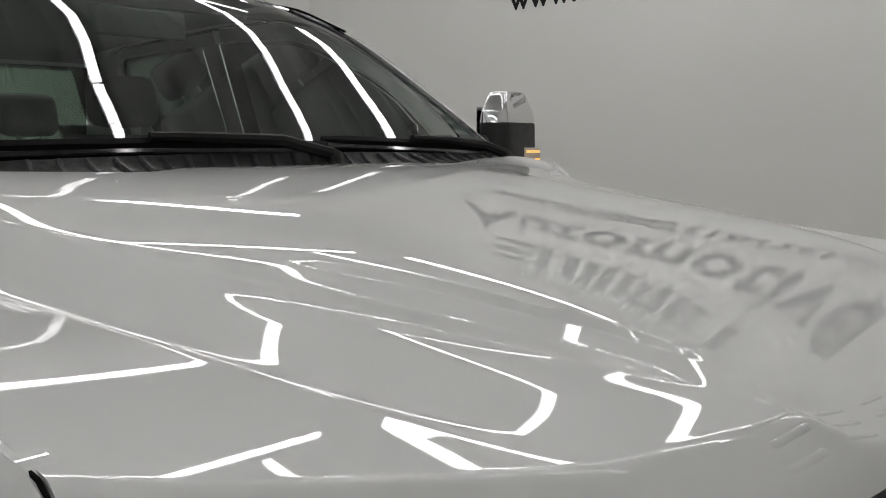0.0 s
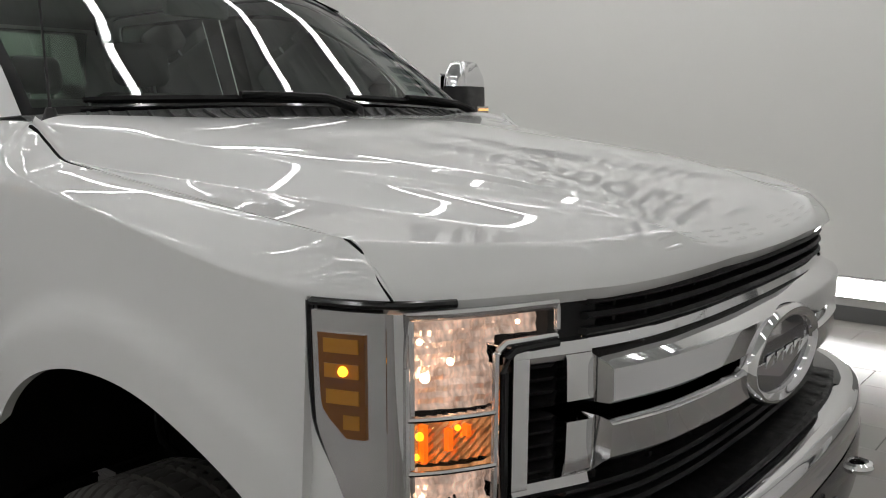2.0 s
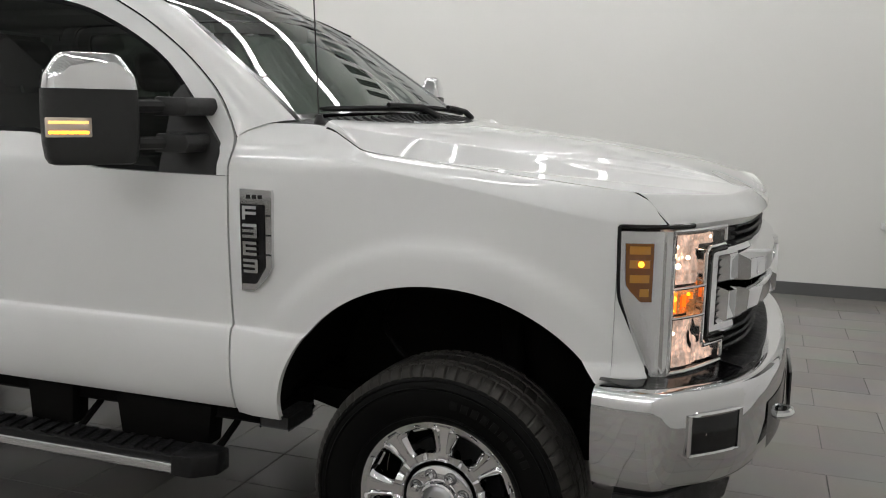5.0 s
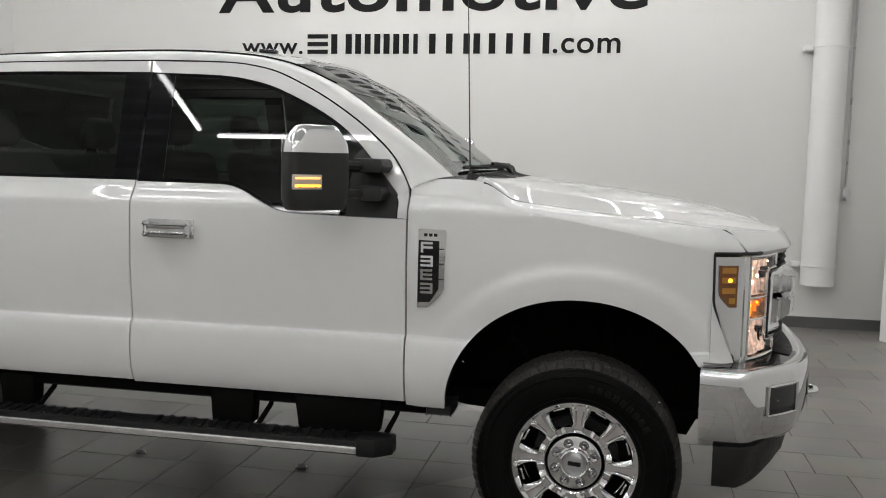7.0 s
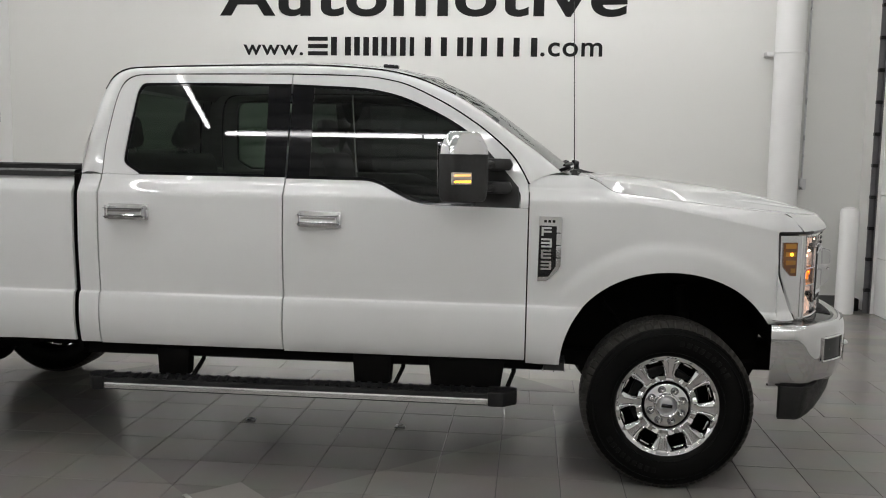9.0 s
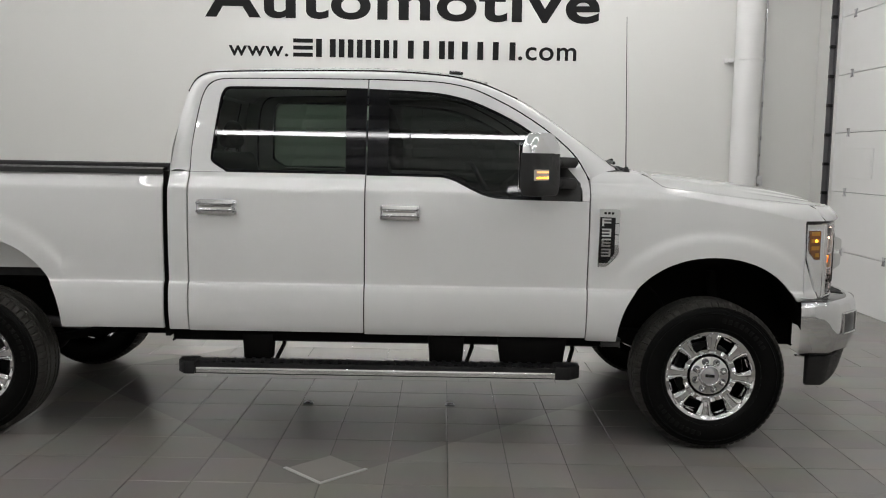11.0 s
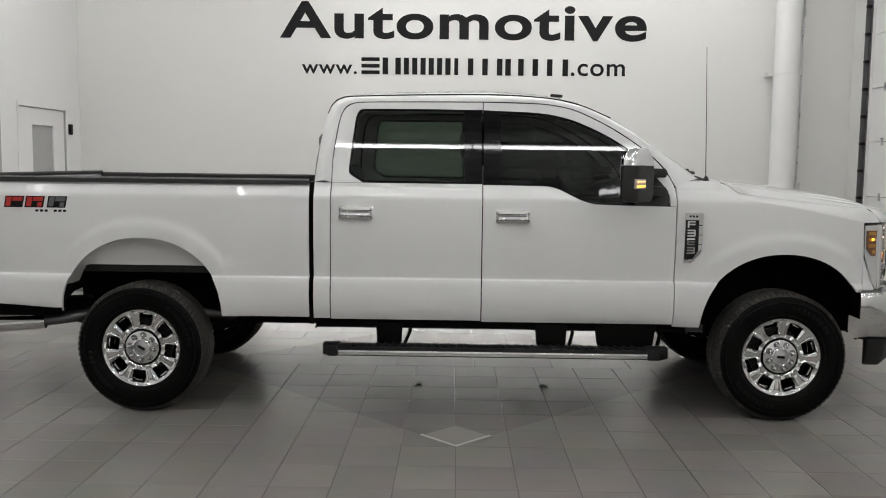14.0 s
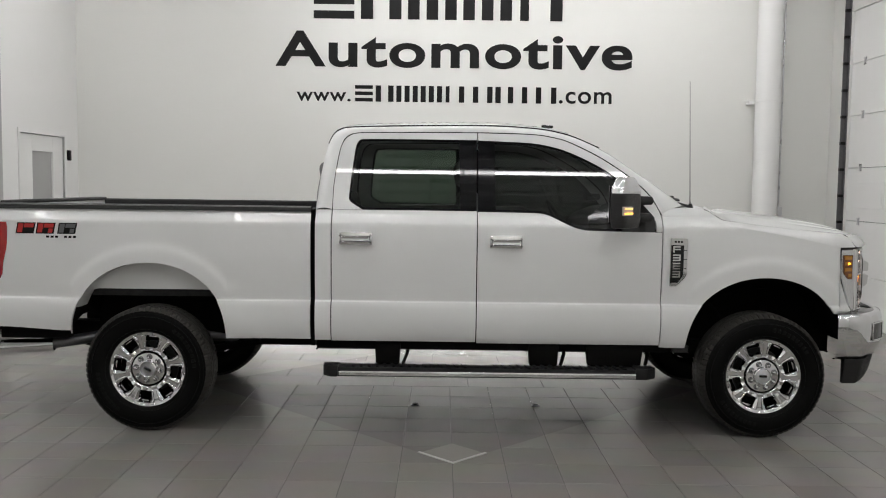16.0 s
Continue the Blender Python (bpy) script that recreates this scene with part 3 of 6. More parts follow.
BELT = pchip([(-3.0, 1.476), (-1.50, 1.470), (-1.44, 1.458), (-1.34, 1.412), (-1.25, 1.374), (-1.18, 1.362), (-0.69, 1.354)])
BELT_R = lambda x: 1.478
FENDER_TOP = pchip([(-0.70, 1.510), (-0.62, 1.515), (-0.535, 1.516), (-0.46, 1.514), (-0.40, 1.507), (-0.34, 1.474), (-0.275, 1.438), (-0.20, 1.428), (0, 1.405), (0.3, 1.372), (0.46, 1.3565), (0.53, 1.352), (0.545, 1.349), (0.556, 1.339), (0.575, 1.317), (0.60, 1.289), (0.612, 1.275), (0.622, 1.268), (0.66, 1.266)])
RIDGE = pchip([(-0.70, 1.450), (-0.55, 1.440), (-0.40, 1.424), (-0.25, 1.402), (0.0, 1.361), (0.15, 1.335), (0.30, 1.306), (0.46, 1.274), (0.56, 1.262), (0.66, 1.250)])


def FENDER_ROLL(x):
    """Height of the rolled top of the fender, from its ridge line to the seam."""
    return max(FENDER_TOP(x) - RIDGE(x), 0.012)




FENDER_RIM = pchip([(-0.70, 0.893), (-0.62, 0.876), (-0.535, 0.853), (-0.46, 0.850), (-0.40, 0.872), (-0.34, 0.876), (-0.275, 0.877), (0.5, 0.875), (0.66, 0.868)])


def fender_y(x, z):
    """The side, rolled over at the top to its seam with the hood."""
    top = FENDER_TOP(x)
    w = max(0, 1 - (top - z) / FENDER_ROLL(x))
    s_top = side_y(x, min(top, 1.455))
    return side_y(x, min(z, 1.455)) + (FENDER_RIM(x) - s_top) * w**1.55


def fender_lo(x):
    if x < -0.526:
        return 0.595
    if x < 0.47:
        return max(arch_f(x), 0.595 if x < 0 else 0.832)
    if x <= 0.492:
        return 0.832
    return 1.268


def bed_lo(x):
    if abs(x + 4.042) < 0.505:
        return max(arch_r(x), 0.63)
    return 0.69 - 0.02 * smooth01((x + 5.0) / 0.4) if x < -4.2 else 0.628


for sgn in (-1, 1):
    # bed side
    rows = arch_xs(-5.06, -2.988, -4.042, 0.505)
    bed = part("bedside", skin(rows, bed_lo, lambda x: 1.470 - 0.002 * (x + 4), sgn), PAINT, TRUCK)
    bm = grid([[(x, sgn * y, z) for y, z in ((0.935, 1.462), (0.93, 1.488), (0.91, 1.498), (0.86, 1.498), (0.85, 1.488), (0.85, 1.44))] for x in spread(-5.05, -2.99, 12)])
    part("bed_rail_cap", bm, PLASTIC, TRUCK, "black plastic cap rail", outward=True)
    bm = grid([[(x, sgn * y, z) for y, z in ((0.85, 1.47), (0.83, 1.2), (0.80, 0.92), (0.72, 0.90))] for x in spread(-5.04, -3.0, 4)])
    part("bed_inner_wall", bm, LINER, TRUCK)
    # cab corner
    part("cab_corner", skin(spread(-2.957, -2.855, 5), lambda x: 0.622, BELT_R, sgn), PAINT, TRUCK)
    # rear door
    rear = part("rear_door", skin(spread(-2.848, -1.9035, 12), lambda x: 0.618, BELT_R, sgn), PAINT, TRUCK)
    front = part("front_door", skin(spread(-1.8965, -0.695, 40), lambda x: 0.61, BELT, sgn), PAINT, TRUCK)

    def strip(outer, inner, n=40, m=4):
        o, i = along(outer, n), along(inner, n)
        rows = []
        for a, b in zip(o, i):
            rows.append([])
            for k in range(m + 1):
                x, z = a[0] + (b[0] - a[0]) * k / m, a[1] + (b[1] - a[1]) * k / m
                rows[-1].append((x, sgn * side_y(x, z), z))
        return flange(grid(rows), (0, -sgn * 0.022, 0))

    part("window_frame", strip([(-2.848, 1.480), (-2.846, 1.6), (-2.830, 1.75), (-2.802, 1.90), (-2.765, 1.958), (-2.69, 1.985), (-2.3, 1.992), (-1.9035, 1.995)],
                               [(-2.655, 1.480), (-2.745, 1.552), (-2.737, 1.66), (-2.722, 1.80), (-2.706, 1.905), (-2.668, 1.945), (-2.3, 1.949), (-1.9035, 1.947)]), PAINT, rear)
    OUT = [(-1.8965, 1.995), (-1.55, 1.988), (-1.37, 1.963), (-1.15, 1.872), (-0.89, 1.705), (-0.765, 1.585), (-0.70, 1.47), (-0.694, 1.42), (-0.694, 1.356)]
    INN = [(-1.8965, 1.946), (-1.55, 1.932), (-1.38, 1.903), (-1.18, 1.825), (-0.99, 1.714), (-0.84, 1.565), (-0.75, 1.455), (-0.732, 1.41), (-0.732, 1.357)]
    part("window_frame", strip(OUT, INN), PAINT, front)

    def pane(poly, inset, n=1):
        bm = bmesh.new()
        bm.faces.new([bm.verts.new((x, sgn * (0.9222 - 0.285 * (z - 1.455) - inset), z)) for x, z in poly])
        bmesh.ops.triangulate(bm, faces=bm.faces)
        return bm

    rim_r = along([(-2.655, 1.480), (-2.745, 1.552), (-2.737, 1.66), (-2.722, 1.80), (-2.706, 1.905), (-2.668, 1.945), (-2.3, 1.949), (-1.905, 1.947)], 40) + [(-1.905, 1.478)]
    g = along([(-2.648, 1.494), (-2.731, 1.560), (-2.723, 1.66), (-2.708, 1.80), (-2.692, 1.895), (-2.658, 1.930), (-2.4, 1.934), (-2.022, 1.934)], 40) + [(-2.012, 1.492)]
    rim_f = along(INN, 50) + [(x, BELT(x) + 0.001) for x in spread(-0.74, -1.88, 30)] + [(-1.8955, 1.472)]
    gf = along([(-1.786, 1.928), (-1.55, 1.916), (-1.385, 1.888), (-1.19, 1.812), (-1.005, 1.706), (-0.92, 1.622)], 30) + [(-0.925, 1.375)] + [(x, BELT(x) + 0.016) for x in spread(-0.94, -1.78, 24)]

    def ring(outer, inner, inset):
        bm = bmesh.new()
        for loop in (outer, inner):
            vs = [bm.verts.new((x, sgn * (0.9222 - 0.285 * (z - 1.455) - inset), z)) for x, z in loop]
            for a, b in zip(vs, vs[1:] + vs[:1]):
                bm.edges.new((a, b))
        bmesh.ops.triangle_fill(bm, edges=list(bm.edges), use_beauty=True)
        return bm

    for door, outer, inner, mat, lab in ((rear, rim_r, g, REAR_GLASS, "dark privacy glass"), (front, rim_f, gf, SIDE_GLASS, "dark tinted glass")):
        part("window_seal", ring(outer, inner, 0.010), SEAL, door, "gloss black seal and pillar cover", smooth=0)
        part("side_window", pane(inner, 0.014), mat, door, lab, smooth=0).visible_shadow = False
    part("mirror_sail", flange(pane([(-0.740, 1.357), (-0.742, 1.452), (-0.84, 1.565), (-0.905, 1.632), (-0.935, 1.60), (-0.95, 1.359)], -0.012), (0, -sgn * 0.02, 0)), PLASTIC, front)

    # door handles: a chrome pull over a shallow dish
    for door, x0, z in ((rear, -2.797, 1.293), (front, -1.817, 1.279)):
        y = SECTION(z)
        part("handle_dish", prism([(x0, z - 0.040), (x0 + 0.212, z - 0.040), (x0 + 0.212, z + 0.040), (x0, z + 0.040)], sgn * (y - 0.01), sgn * (y + 0.004), "y", 0.004), SILVER, door, "silver handle dish")
        part("door_handle", box(x0 + 0.010, x0 + 0.202, sgn * (y + 0.012), sgn * (y + 0.042), z - 0.020, z + 0.020, 0.013, seg=3), CHROME, door, "chrome pull handle")

    # front fender in two sheets, which meet under the lamp
    xs = arch_xs(-0.688, 0.620, -0.004, 0.522)
    xs = sorted(set(xs + [0.4695, 0.4705, 0.4919, 0.4925]))
    rows = []
    for x in xs:
        lo, hi, roll = fender_lo(x), FENDER_TOP(x), FENDER_ROLL(x)
        zs = [min(max(z, lo), max(hi - roll - 0.004, lo)) for z in LEVELS + [9]]
        zs += [max(hi - roll * (1 - w), lo) for w in (0, 0.02, 0.05, 0.09, 0.14, 0.2, 0.28, 0.38, 0.5, 0.62, 0.75, 0.88, 1)]
        rows.append([(x, sgn * fender_y(x, z), z) for z in zs])
    fend = part("front_fender", flange(weld(grid(rows)), (0, -sgn * 0.022, 0)), PAINT, TRUCK)
    rows = []
    for z in spread(0.832, 1.262, 26):
        rows.append([(x, sgn * fender_y(x, z), z) for x in np.linspace(0.4915, max(pchip([(0.832, 0.590), (0.865, 0.578), (0.90, 0.565), (1.0, 0.525), (1.085, 0.496), (1.262, 0.4918)])(z), 0.4917), 4)])
    part("lamp_corner", flange(grid(rows), (0, -sgn * 0.02, 0)), PAINT, fend)

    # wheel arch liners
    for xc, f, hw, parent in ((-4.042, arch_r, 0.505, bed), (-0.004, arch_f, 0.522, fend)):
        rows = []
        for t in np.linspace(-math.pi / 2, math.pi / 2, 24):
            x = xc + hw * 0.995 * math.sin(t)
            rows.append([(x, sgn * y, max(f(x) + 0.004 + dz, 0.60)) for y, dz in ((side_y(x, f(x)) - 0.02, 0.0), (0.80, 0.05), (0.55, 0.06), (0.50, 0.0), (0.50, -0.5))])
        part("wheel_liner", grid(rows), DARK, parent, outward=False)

    rows = []
    for t in np.linspace(-1.25, 1.25, 20):
        x = -4.042 + 0.50 * math.sin(t)
        z = arch_r(x)
        rows.append([(x, sgn * (side_y(x, z) - 0.022), z + 0.003), (x, sgn * 0.875, z - 0.002), (x, sgn * 0.845, max(z - 0.06, 0.935) if z > 0.95 else z), (x, sgn * 0.83, 0.93 if z > 0.95 else z), (x, sgn * 0.79, 0.925 if z > 0.95 else z)])
    part("bed_wheelhouse", grid(rows), PAINT, bed, outward=False)

# cab side frames, roof and pillars
INNER = [(-2.853, 1.480), (-2.851, 1.60), (-2.836, 1.75), (-2.808, 1.90), (-2.772, 1.963), (-2.69, 1.991), (-1.90, 2.001), (-1.55, 1.994), (-1.368, 1.969), (-1.146, 1.878), (-0.885, 1.711), (-0.758, 1.590), (-0.690, 1.474)]
OUTER = [(-2.957, 0.912, 1.480), (-2.947, 0.872, 1.60), (-2.927, 0.822, 1.75), (-2.893, 0.762, 1.91), (-2.862, 0.730, 1.978), (-2.79, 0.700, 2.022), (-1.90, 0.700, 2.046), (-1.50, 0.690, 2.030), (-1.30, 0.685, 1.995), (-1.075, 0.712, 1.905), (-0.800, 0.772, 1.725), (-0.655, 0.802, 1.622), (-0.535, 0.828, 1.527)]
for sgn in (-1, 1):
    o, i = along(OUTER, 60), along(INNER, 60)
    rows = []
    for a, b in zip(o, i):
        b = (b[0], side_y(*b), b[1])
        r = []
        for k in range(7):
            t = k / 6
            bulge = 0.018 * math.sin(math.pi * t)
            p = [a[q] + (b[q] - a[q]) * t for q in range(3)]
            r.append((p[0], sgn * (p[1] + bulge), p[2] + bulge * 0.6))
        rows.append(r)
    part("cab_side_frame", flange(grid(rows), (0, -sgn * 0.03, 0)), PAINT, TRUCK)

for sgn in (-1, 1):
    line = [(x, sgn * (side_y(x, z) - 0.010), z) for x, z in along([(a - 0.001, b - 0.003) for a, b in INNER], 60)]
    part("door_gap", tube(line, 0.0055, 6), DARK, TRUCK, "dark gap over the doors")
    part("roof_gap", tube([(x, sgn * (y - 0.004), z + 0.005) for x, y, z in along(OUTER[3:10], 40)], 0.0042, 6), DARK, TRUCK, "dark seam along the roof")
edge = along(OUTER[4:9], 26)
rows = []
for k, (x, y, z) in enumerate(edge):
    t = k / 25
    row = []
    for v in np.linspace(-1, 1, 25):
        lift = 0.066 * (1 - abs(v) ** 2.2)
        ends = -0.05 * (1 - v * v) * smooth01(1 - t * 5) + 0.09 * (1 - v * v) * smooth01((t - 0.55) / 0.45)
        ditch = -0.010 * math.exp(-((abs(v) - 0.93) / 0.03) ** 2)
        row.append((x + ends, v * y, z + lift * (0.55 + 0.45 * math.sin(math.pi * min(max(t, 0.1), 0.9))) + ditch))
    rows.append(row)
roof = part("roof", flange(grid(rows), (0, 0, -0.02)), PAINT, TRUCK)
for sgn in (-1, 1):
    part("roof_marker", shift(box(-0.04, 0.04, -0.022, 0.022, -0.003, 0.018, 0.008), pose(-1.42, sgn * 0.62, 2.045, 0, 4, 0)), GLOSSY, roof, "small black roof bump")
bm = grid([[(x + 0.012, v * y, z - 0.045) for v in np.linspace(-1, 1, 9)] for x, y, z in edge])
part("headliner", bm, HEADLINER, TRUCK, outward=False)

# back of the cab with its window
back = [(-2.957, 0.915, 0.62), (-2.957, 0.915, 1.478), (-2.927, 0.822, 1.75), (-2.893, 0.762, 1.91), (-2.862, 0.730, 1.978)]
bk = along(back, 16)
rows = [[(x - 0.02 * (1 - v * v), v * y, z) for v in np.linspace(-1, 1, 13)] for x, y, z in bk]
bm = grid(rows)
kill = [f for f in bm.faces if 1.50 < f.calc_center_median().z < 1.90 and abs(f.calc_center_median().y) < 0.64]
bmesh.ops.delete(bm, geom=kill, context="FACES")
rear_wall = part("cab_back", bm, PAINT, TRUCK, outward=False)
part("rear_window", grid([[(pchip([(p[2], p[0]) for p in back[1:]])(z) - 0.018 * (1 - (y / 0.8) ** 2) + 0.01, y, z) for y in np.linspace(-0.70, 0.70, 9)] for z in spread(1.49, 1.92, 5)]), REAR_GLASS, rear_wall, "dark privacy glass").visible_shadow = False

# windshield
rows = []
for s in np.linspace(0, 1, 15):
    a = np.array(along([OUTER[12], OUTER[11], OUTER[10], OUTER[9], OUTER[8]], 15)[int(round(s * 14))])
    row = []
    for v in np.linspace(-1, 1, 25):
        fwd = (1 - abs(v) ** 2.0) * 0.080
        row.append((a[0] + fwd - 0.003, v * (a[1] - 0.004), a[2] + (0.042 * s * s + 0.020 * (1 - s)) * (1 - v * v) - 0.004))
    rows.append(row)
part("windshield", grid(rows), WINDSHIELD, TRUCK, "clear green-tinted windshield glass").visible_shadow = False
for k, sl in enumerate((slice(0, 1), slice(-1, None))):
    line = rows[sl][0]
    d = Vector(rows[1][0]) - Vector(rows[0][0])
    bm = grid([[Vector(p) + Vector((0.004, 0, 0.003)) + d * w * (1 if k == 0 else -1) for w in (0.0, 0.6)] for p in line])
    part("frit_band", bm, GLOSSY, TRUCK, "black glass border")
for col in (0, -1):
    bm = grid([[Vector(r[col]) + Vector((0.004, 0, 0.004)), Vector(r[col]).lerp(Vector(r[12]), 0.035) + Vector((0.006, 0, 0.004))] for r in rows])
    part("windshield_moulding", bm, GLOSSY, TRUCK)
SHIELD = rows

# ---- hood ---------------------------------------------------------------------
LIP = pchip([(0, 0.875), (0.25, 0.870), (0.42, 0.855), (0.55, 0.825), (0.62, 0.790), (0.68, 0.755), (0.75, 0.712), (0.82, 0.662), (0.868, 0.620)])
LIP_Z = pchip([(0, 1.279), (0.42, 1.272), (0.65, 1.268), (0.87, 1.265)])
HOOD_REAR = pchip([(0, -0.385), (0.22, -0.375), (0.36, -0.295), (0.46, -0.345), (0.62, -0.42), (0.76, -0.438), (0.868, -0.398)])
NOSE = pchip([(0, 1.60), (0.25, 1.55), (0.45, 1.10), (0.62, 1.0), (0.80, 0.98), (0.87, 0.98)])


def hood_crown(x, y):
    """The crowned middle of the hood: x from the front axle, y from its middle line."""
    q = y * y
    return (1.49452 - 0.11346 * x - 0.03925 * x**2 + 0.09683 * x**3 - 0.25636 * x**4
            + q * (- 0.04218 - 0.09392 * x + 0.20600 * x**2 + 0.13419 * x**3)
            + q * q * (- 0.17678 - 0.20052 * x + 0.37313 * x**2 - 0.02067 * x**3))


def hood_lines(x):
    """The two creases, which bend out to the seam at the back."""
    y1 = 0.745 - 0.3207 * (x + 0.36) + 0.095 * smooth01((-0.24 - x) / 0.18)
    y2 = 0.80 - 0.2100 * (x + 0.29) + 0.075 * smooth01((-0.12 - x) / 0.16)
    y1 = min(y1, 0.862)
    return y1, min(max(y2, y1 + 0.003), 0.866)


def soft_min(a, b, k):
    """The lower of two heights, its edge rounded."""
    h = max(k - abs(a - b), 0) / k
    return min(a, b) - h * h * k * 0.25


def hood_z(x, y):
    """A crowned middle, flat bands that fall off beside it, low flat sides, and a nose that cuts them all off."""
    y = abs(y)
    d = max(LIP(y) - x, 0)
    y1, y2 = hood_lines(x)
    z1, z2 = 1.501 - 0.1348 * (x + 0.36) + 0.006 * smooth01((-0.24 - x) / 0.18), 1.425 - 0.0874 * (x + 0.29)
    z2 += (FENDER_TOP(max(x, -0.45)) + 0.002 - z2) * smooth01((-0.15 - x) / 0.12)
    edge = hood_crown(x, y1)
    z1 += 0.3 * (edge - z1)
    top = hood_crown(x, min(y, y1 + 0.02)) - (edge - z1) * min(y / y1, 1.03) ** 14
    band = z1 + (z2 - z1) * (y - y1) / max(y2 - y1, 0.02)
    seam = (1.405 - 0.113 * x + 0.013 * x * x if x > -0.2 else FENDER_TOP(max(x, -0.30))) + 0.002
    side = z2 + (seam - z2) * max(min((y - y2) / max(0.868 - y2, 0.01), 1), -0.3)
    if y > (y1 + y2) / 2:
        top = -soft_min(-band, -side, 0.0022)
    elif y > y1 - 0.05:
        top = soft_min(top, band, 0.0022)
    nose = LIP_Z(y) + 0.014 * (1 - math.exp(-d / 0.006)) + NOSE(y) * d * 0.92
    return soft_min(top, nose, 0.030 - 0.024 * smooth01((y - 0.10) / 0.22))


def hood_point(seg, f, t):
    """A point of the hood: seg and f across it, along its creases, t from back to front."""
    y = 0.5
    for _ in range(12):
        x = HOOD_REAR(y) + (LIP(y) - HOOD_REAR(y)) * t
        y1, y2 = hood_lines(x)
        lo, hi = ((0, y1), (y1, y2), (y2, 0.868))[seg]
        y = lo + (hi - lo) * f
    return x, y, hood_z(x, y)


half = [(0, 1 - (1 - f) ** 1.6) for f in np.linspace(0, 1, 48)[:-1]] + [(0, 0.994), (0, 0.998)]
half += [(1, f) for f in (0, 0.012, 0.03, 0.055, 0.1, 0.3, 0.5, 0.7, 0.9, 0.945, 0.97, 0.988)] + [(2, f) for f in [0, 0.006, 0.015, 0.03] + spread(0.06, 1, 18)]
ts = list(np.linspace(0, 0.72, 30)) + list(np.linspace(0.725, 1.0, 70))
rows = []
for seg, f in half[:0:-1]:
    rows.append([(x, -y, z) for x, y, z in (hood_point(seg, f, t) for t in ts)])
for seg, f in half:
    rows.append([hood_point(seg, f, t) for t in ts])
bm = grid(rows)
hood = part("hood", flange(bm, (-0.02, 0, -0.022)), PAINT, TRUCK, smooth=40)
# raised name on the nose of the hood, as plain blocks
for k in range(10):
    if k == 5:
        continue
    y = -0.43 + 0.090 * k + (0.0 if k < 5 else -0.02)
    for d0, d1 in ((0.050, 0.056), (0.035, 0.041), (0.020, 0.026)):
        rows = []
        for i, yy in enumerate(np.linspace(y, y + 0.058, 9)):
            end = min(i, 8 - i, 1)
            row = []
            for f in np.linspace(0, 1, 7):
                x = LIP(abs(yy)) - d1 + (d1 - d0) * f
                row.append((x, yy, hood_z(x, yy) - 0.0004 + 0.0016 * end * math.sin(math.pi * f)))
            rows.append(row)
        part("raised_block", grid(rows), PAINT, hood)

# black seam between hood and fender
for sgn in (-1, 1):
    pts = [(x, sgn * 0.8715, FENDER_TOP(x) - 0.003) for x in spread(-0.402, 0.621, 48)]
    part("hood_seam", tube(pts, [0.0050 - 0.0022 * smooth01((p[0] + 0.30) / 0.2) + -0.0006 * smooth01((p[0] - 0.35) / 0.2) for p in pts], 6), DARK, hood)

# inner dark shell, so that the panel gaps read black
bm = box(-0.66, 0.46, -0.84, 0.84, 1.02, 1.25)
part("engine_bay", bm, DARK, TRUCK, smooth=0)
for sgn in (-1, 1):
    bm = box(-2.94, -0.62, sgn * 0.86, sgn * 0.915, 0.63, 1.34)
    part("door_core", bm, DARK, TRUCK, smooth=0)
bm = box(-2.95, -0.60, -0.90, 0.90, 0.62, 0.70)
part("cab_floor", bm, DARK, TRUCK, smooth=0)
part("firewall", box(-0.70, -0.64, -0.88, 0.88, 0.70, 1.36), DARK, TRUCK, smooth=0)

# cowl, wipers, antenna
def cowl_point(y, f):
    """On the cowl: f runs from the hood's edge to the foot of the glass."""
    a, sh = HOOD_REAR(abs(y)), SHIELD[0][int(round((y / 0.83 + 1) / 2 * 24))]
    z = hood_z(a, y) - 0.014
    return a + 0.012 + (sh[0] + 0.012 - a - 0.012) * f, y, z + (sh[2] + 0.004 - z) * f - 0.006 * math.sin(math.pi * f)


cowl = part("cowl", grid([[cowl_point(y, f) for f in (0, 0.25, 0.5, 0.75, 1)] for y in np.linspace(-0.83, 0.83, 67)]), PLASTIC, TRUCK, "black plastic cowl with ribbed intake")
for y in np.linspace(-0.70, 0.70, 30):
    rib = [cowl_point(y + 0.03 * (f - 0.5), f) for f in (0.25, 0.45, 0.65, 0.85)]
    part("cowl_rib", tube([(x, yy, z + 0.004) for x, yy, z in rib], 0.006, 6), PLASTIC, cowl)


def shield_at(y, s):
    """A point on the windshield: y across, s from foot to top."""
    k = int(min(max(round((y / 0.8 + 1) / 2 * 24), 0), 24))
    return Vector(SHIELD[int(round(s * 14))][k])


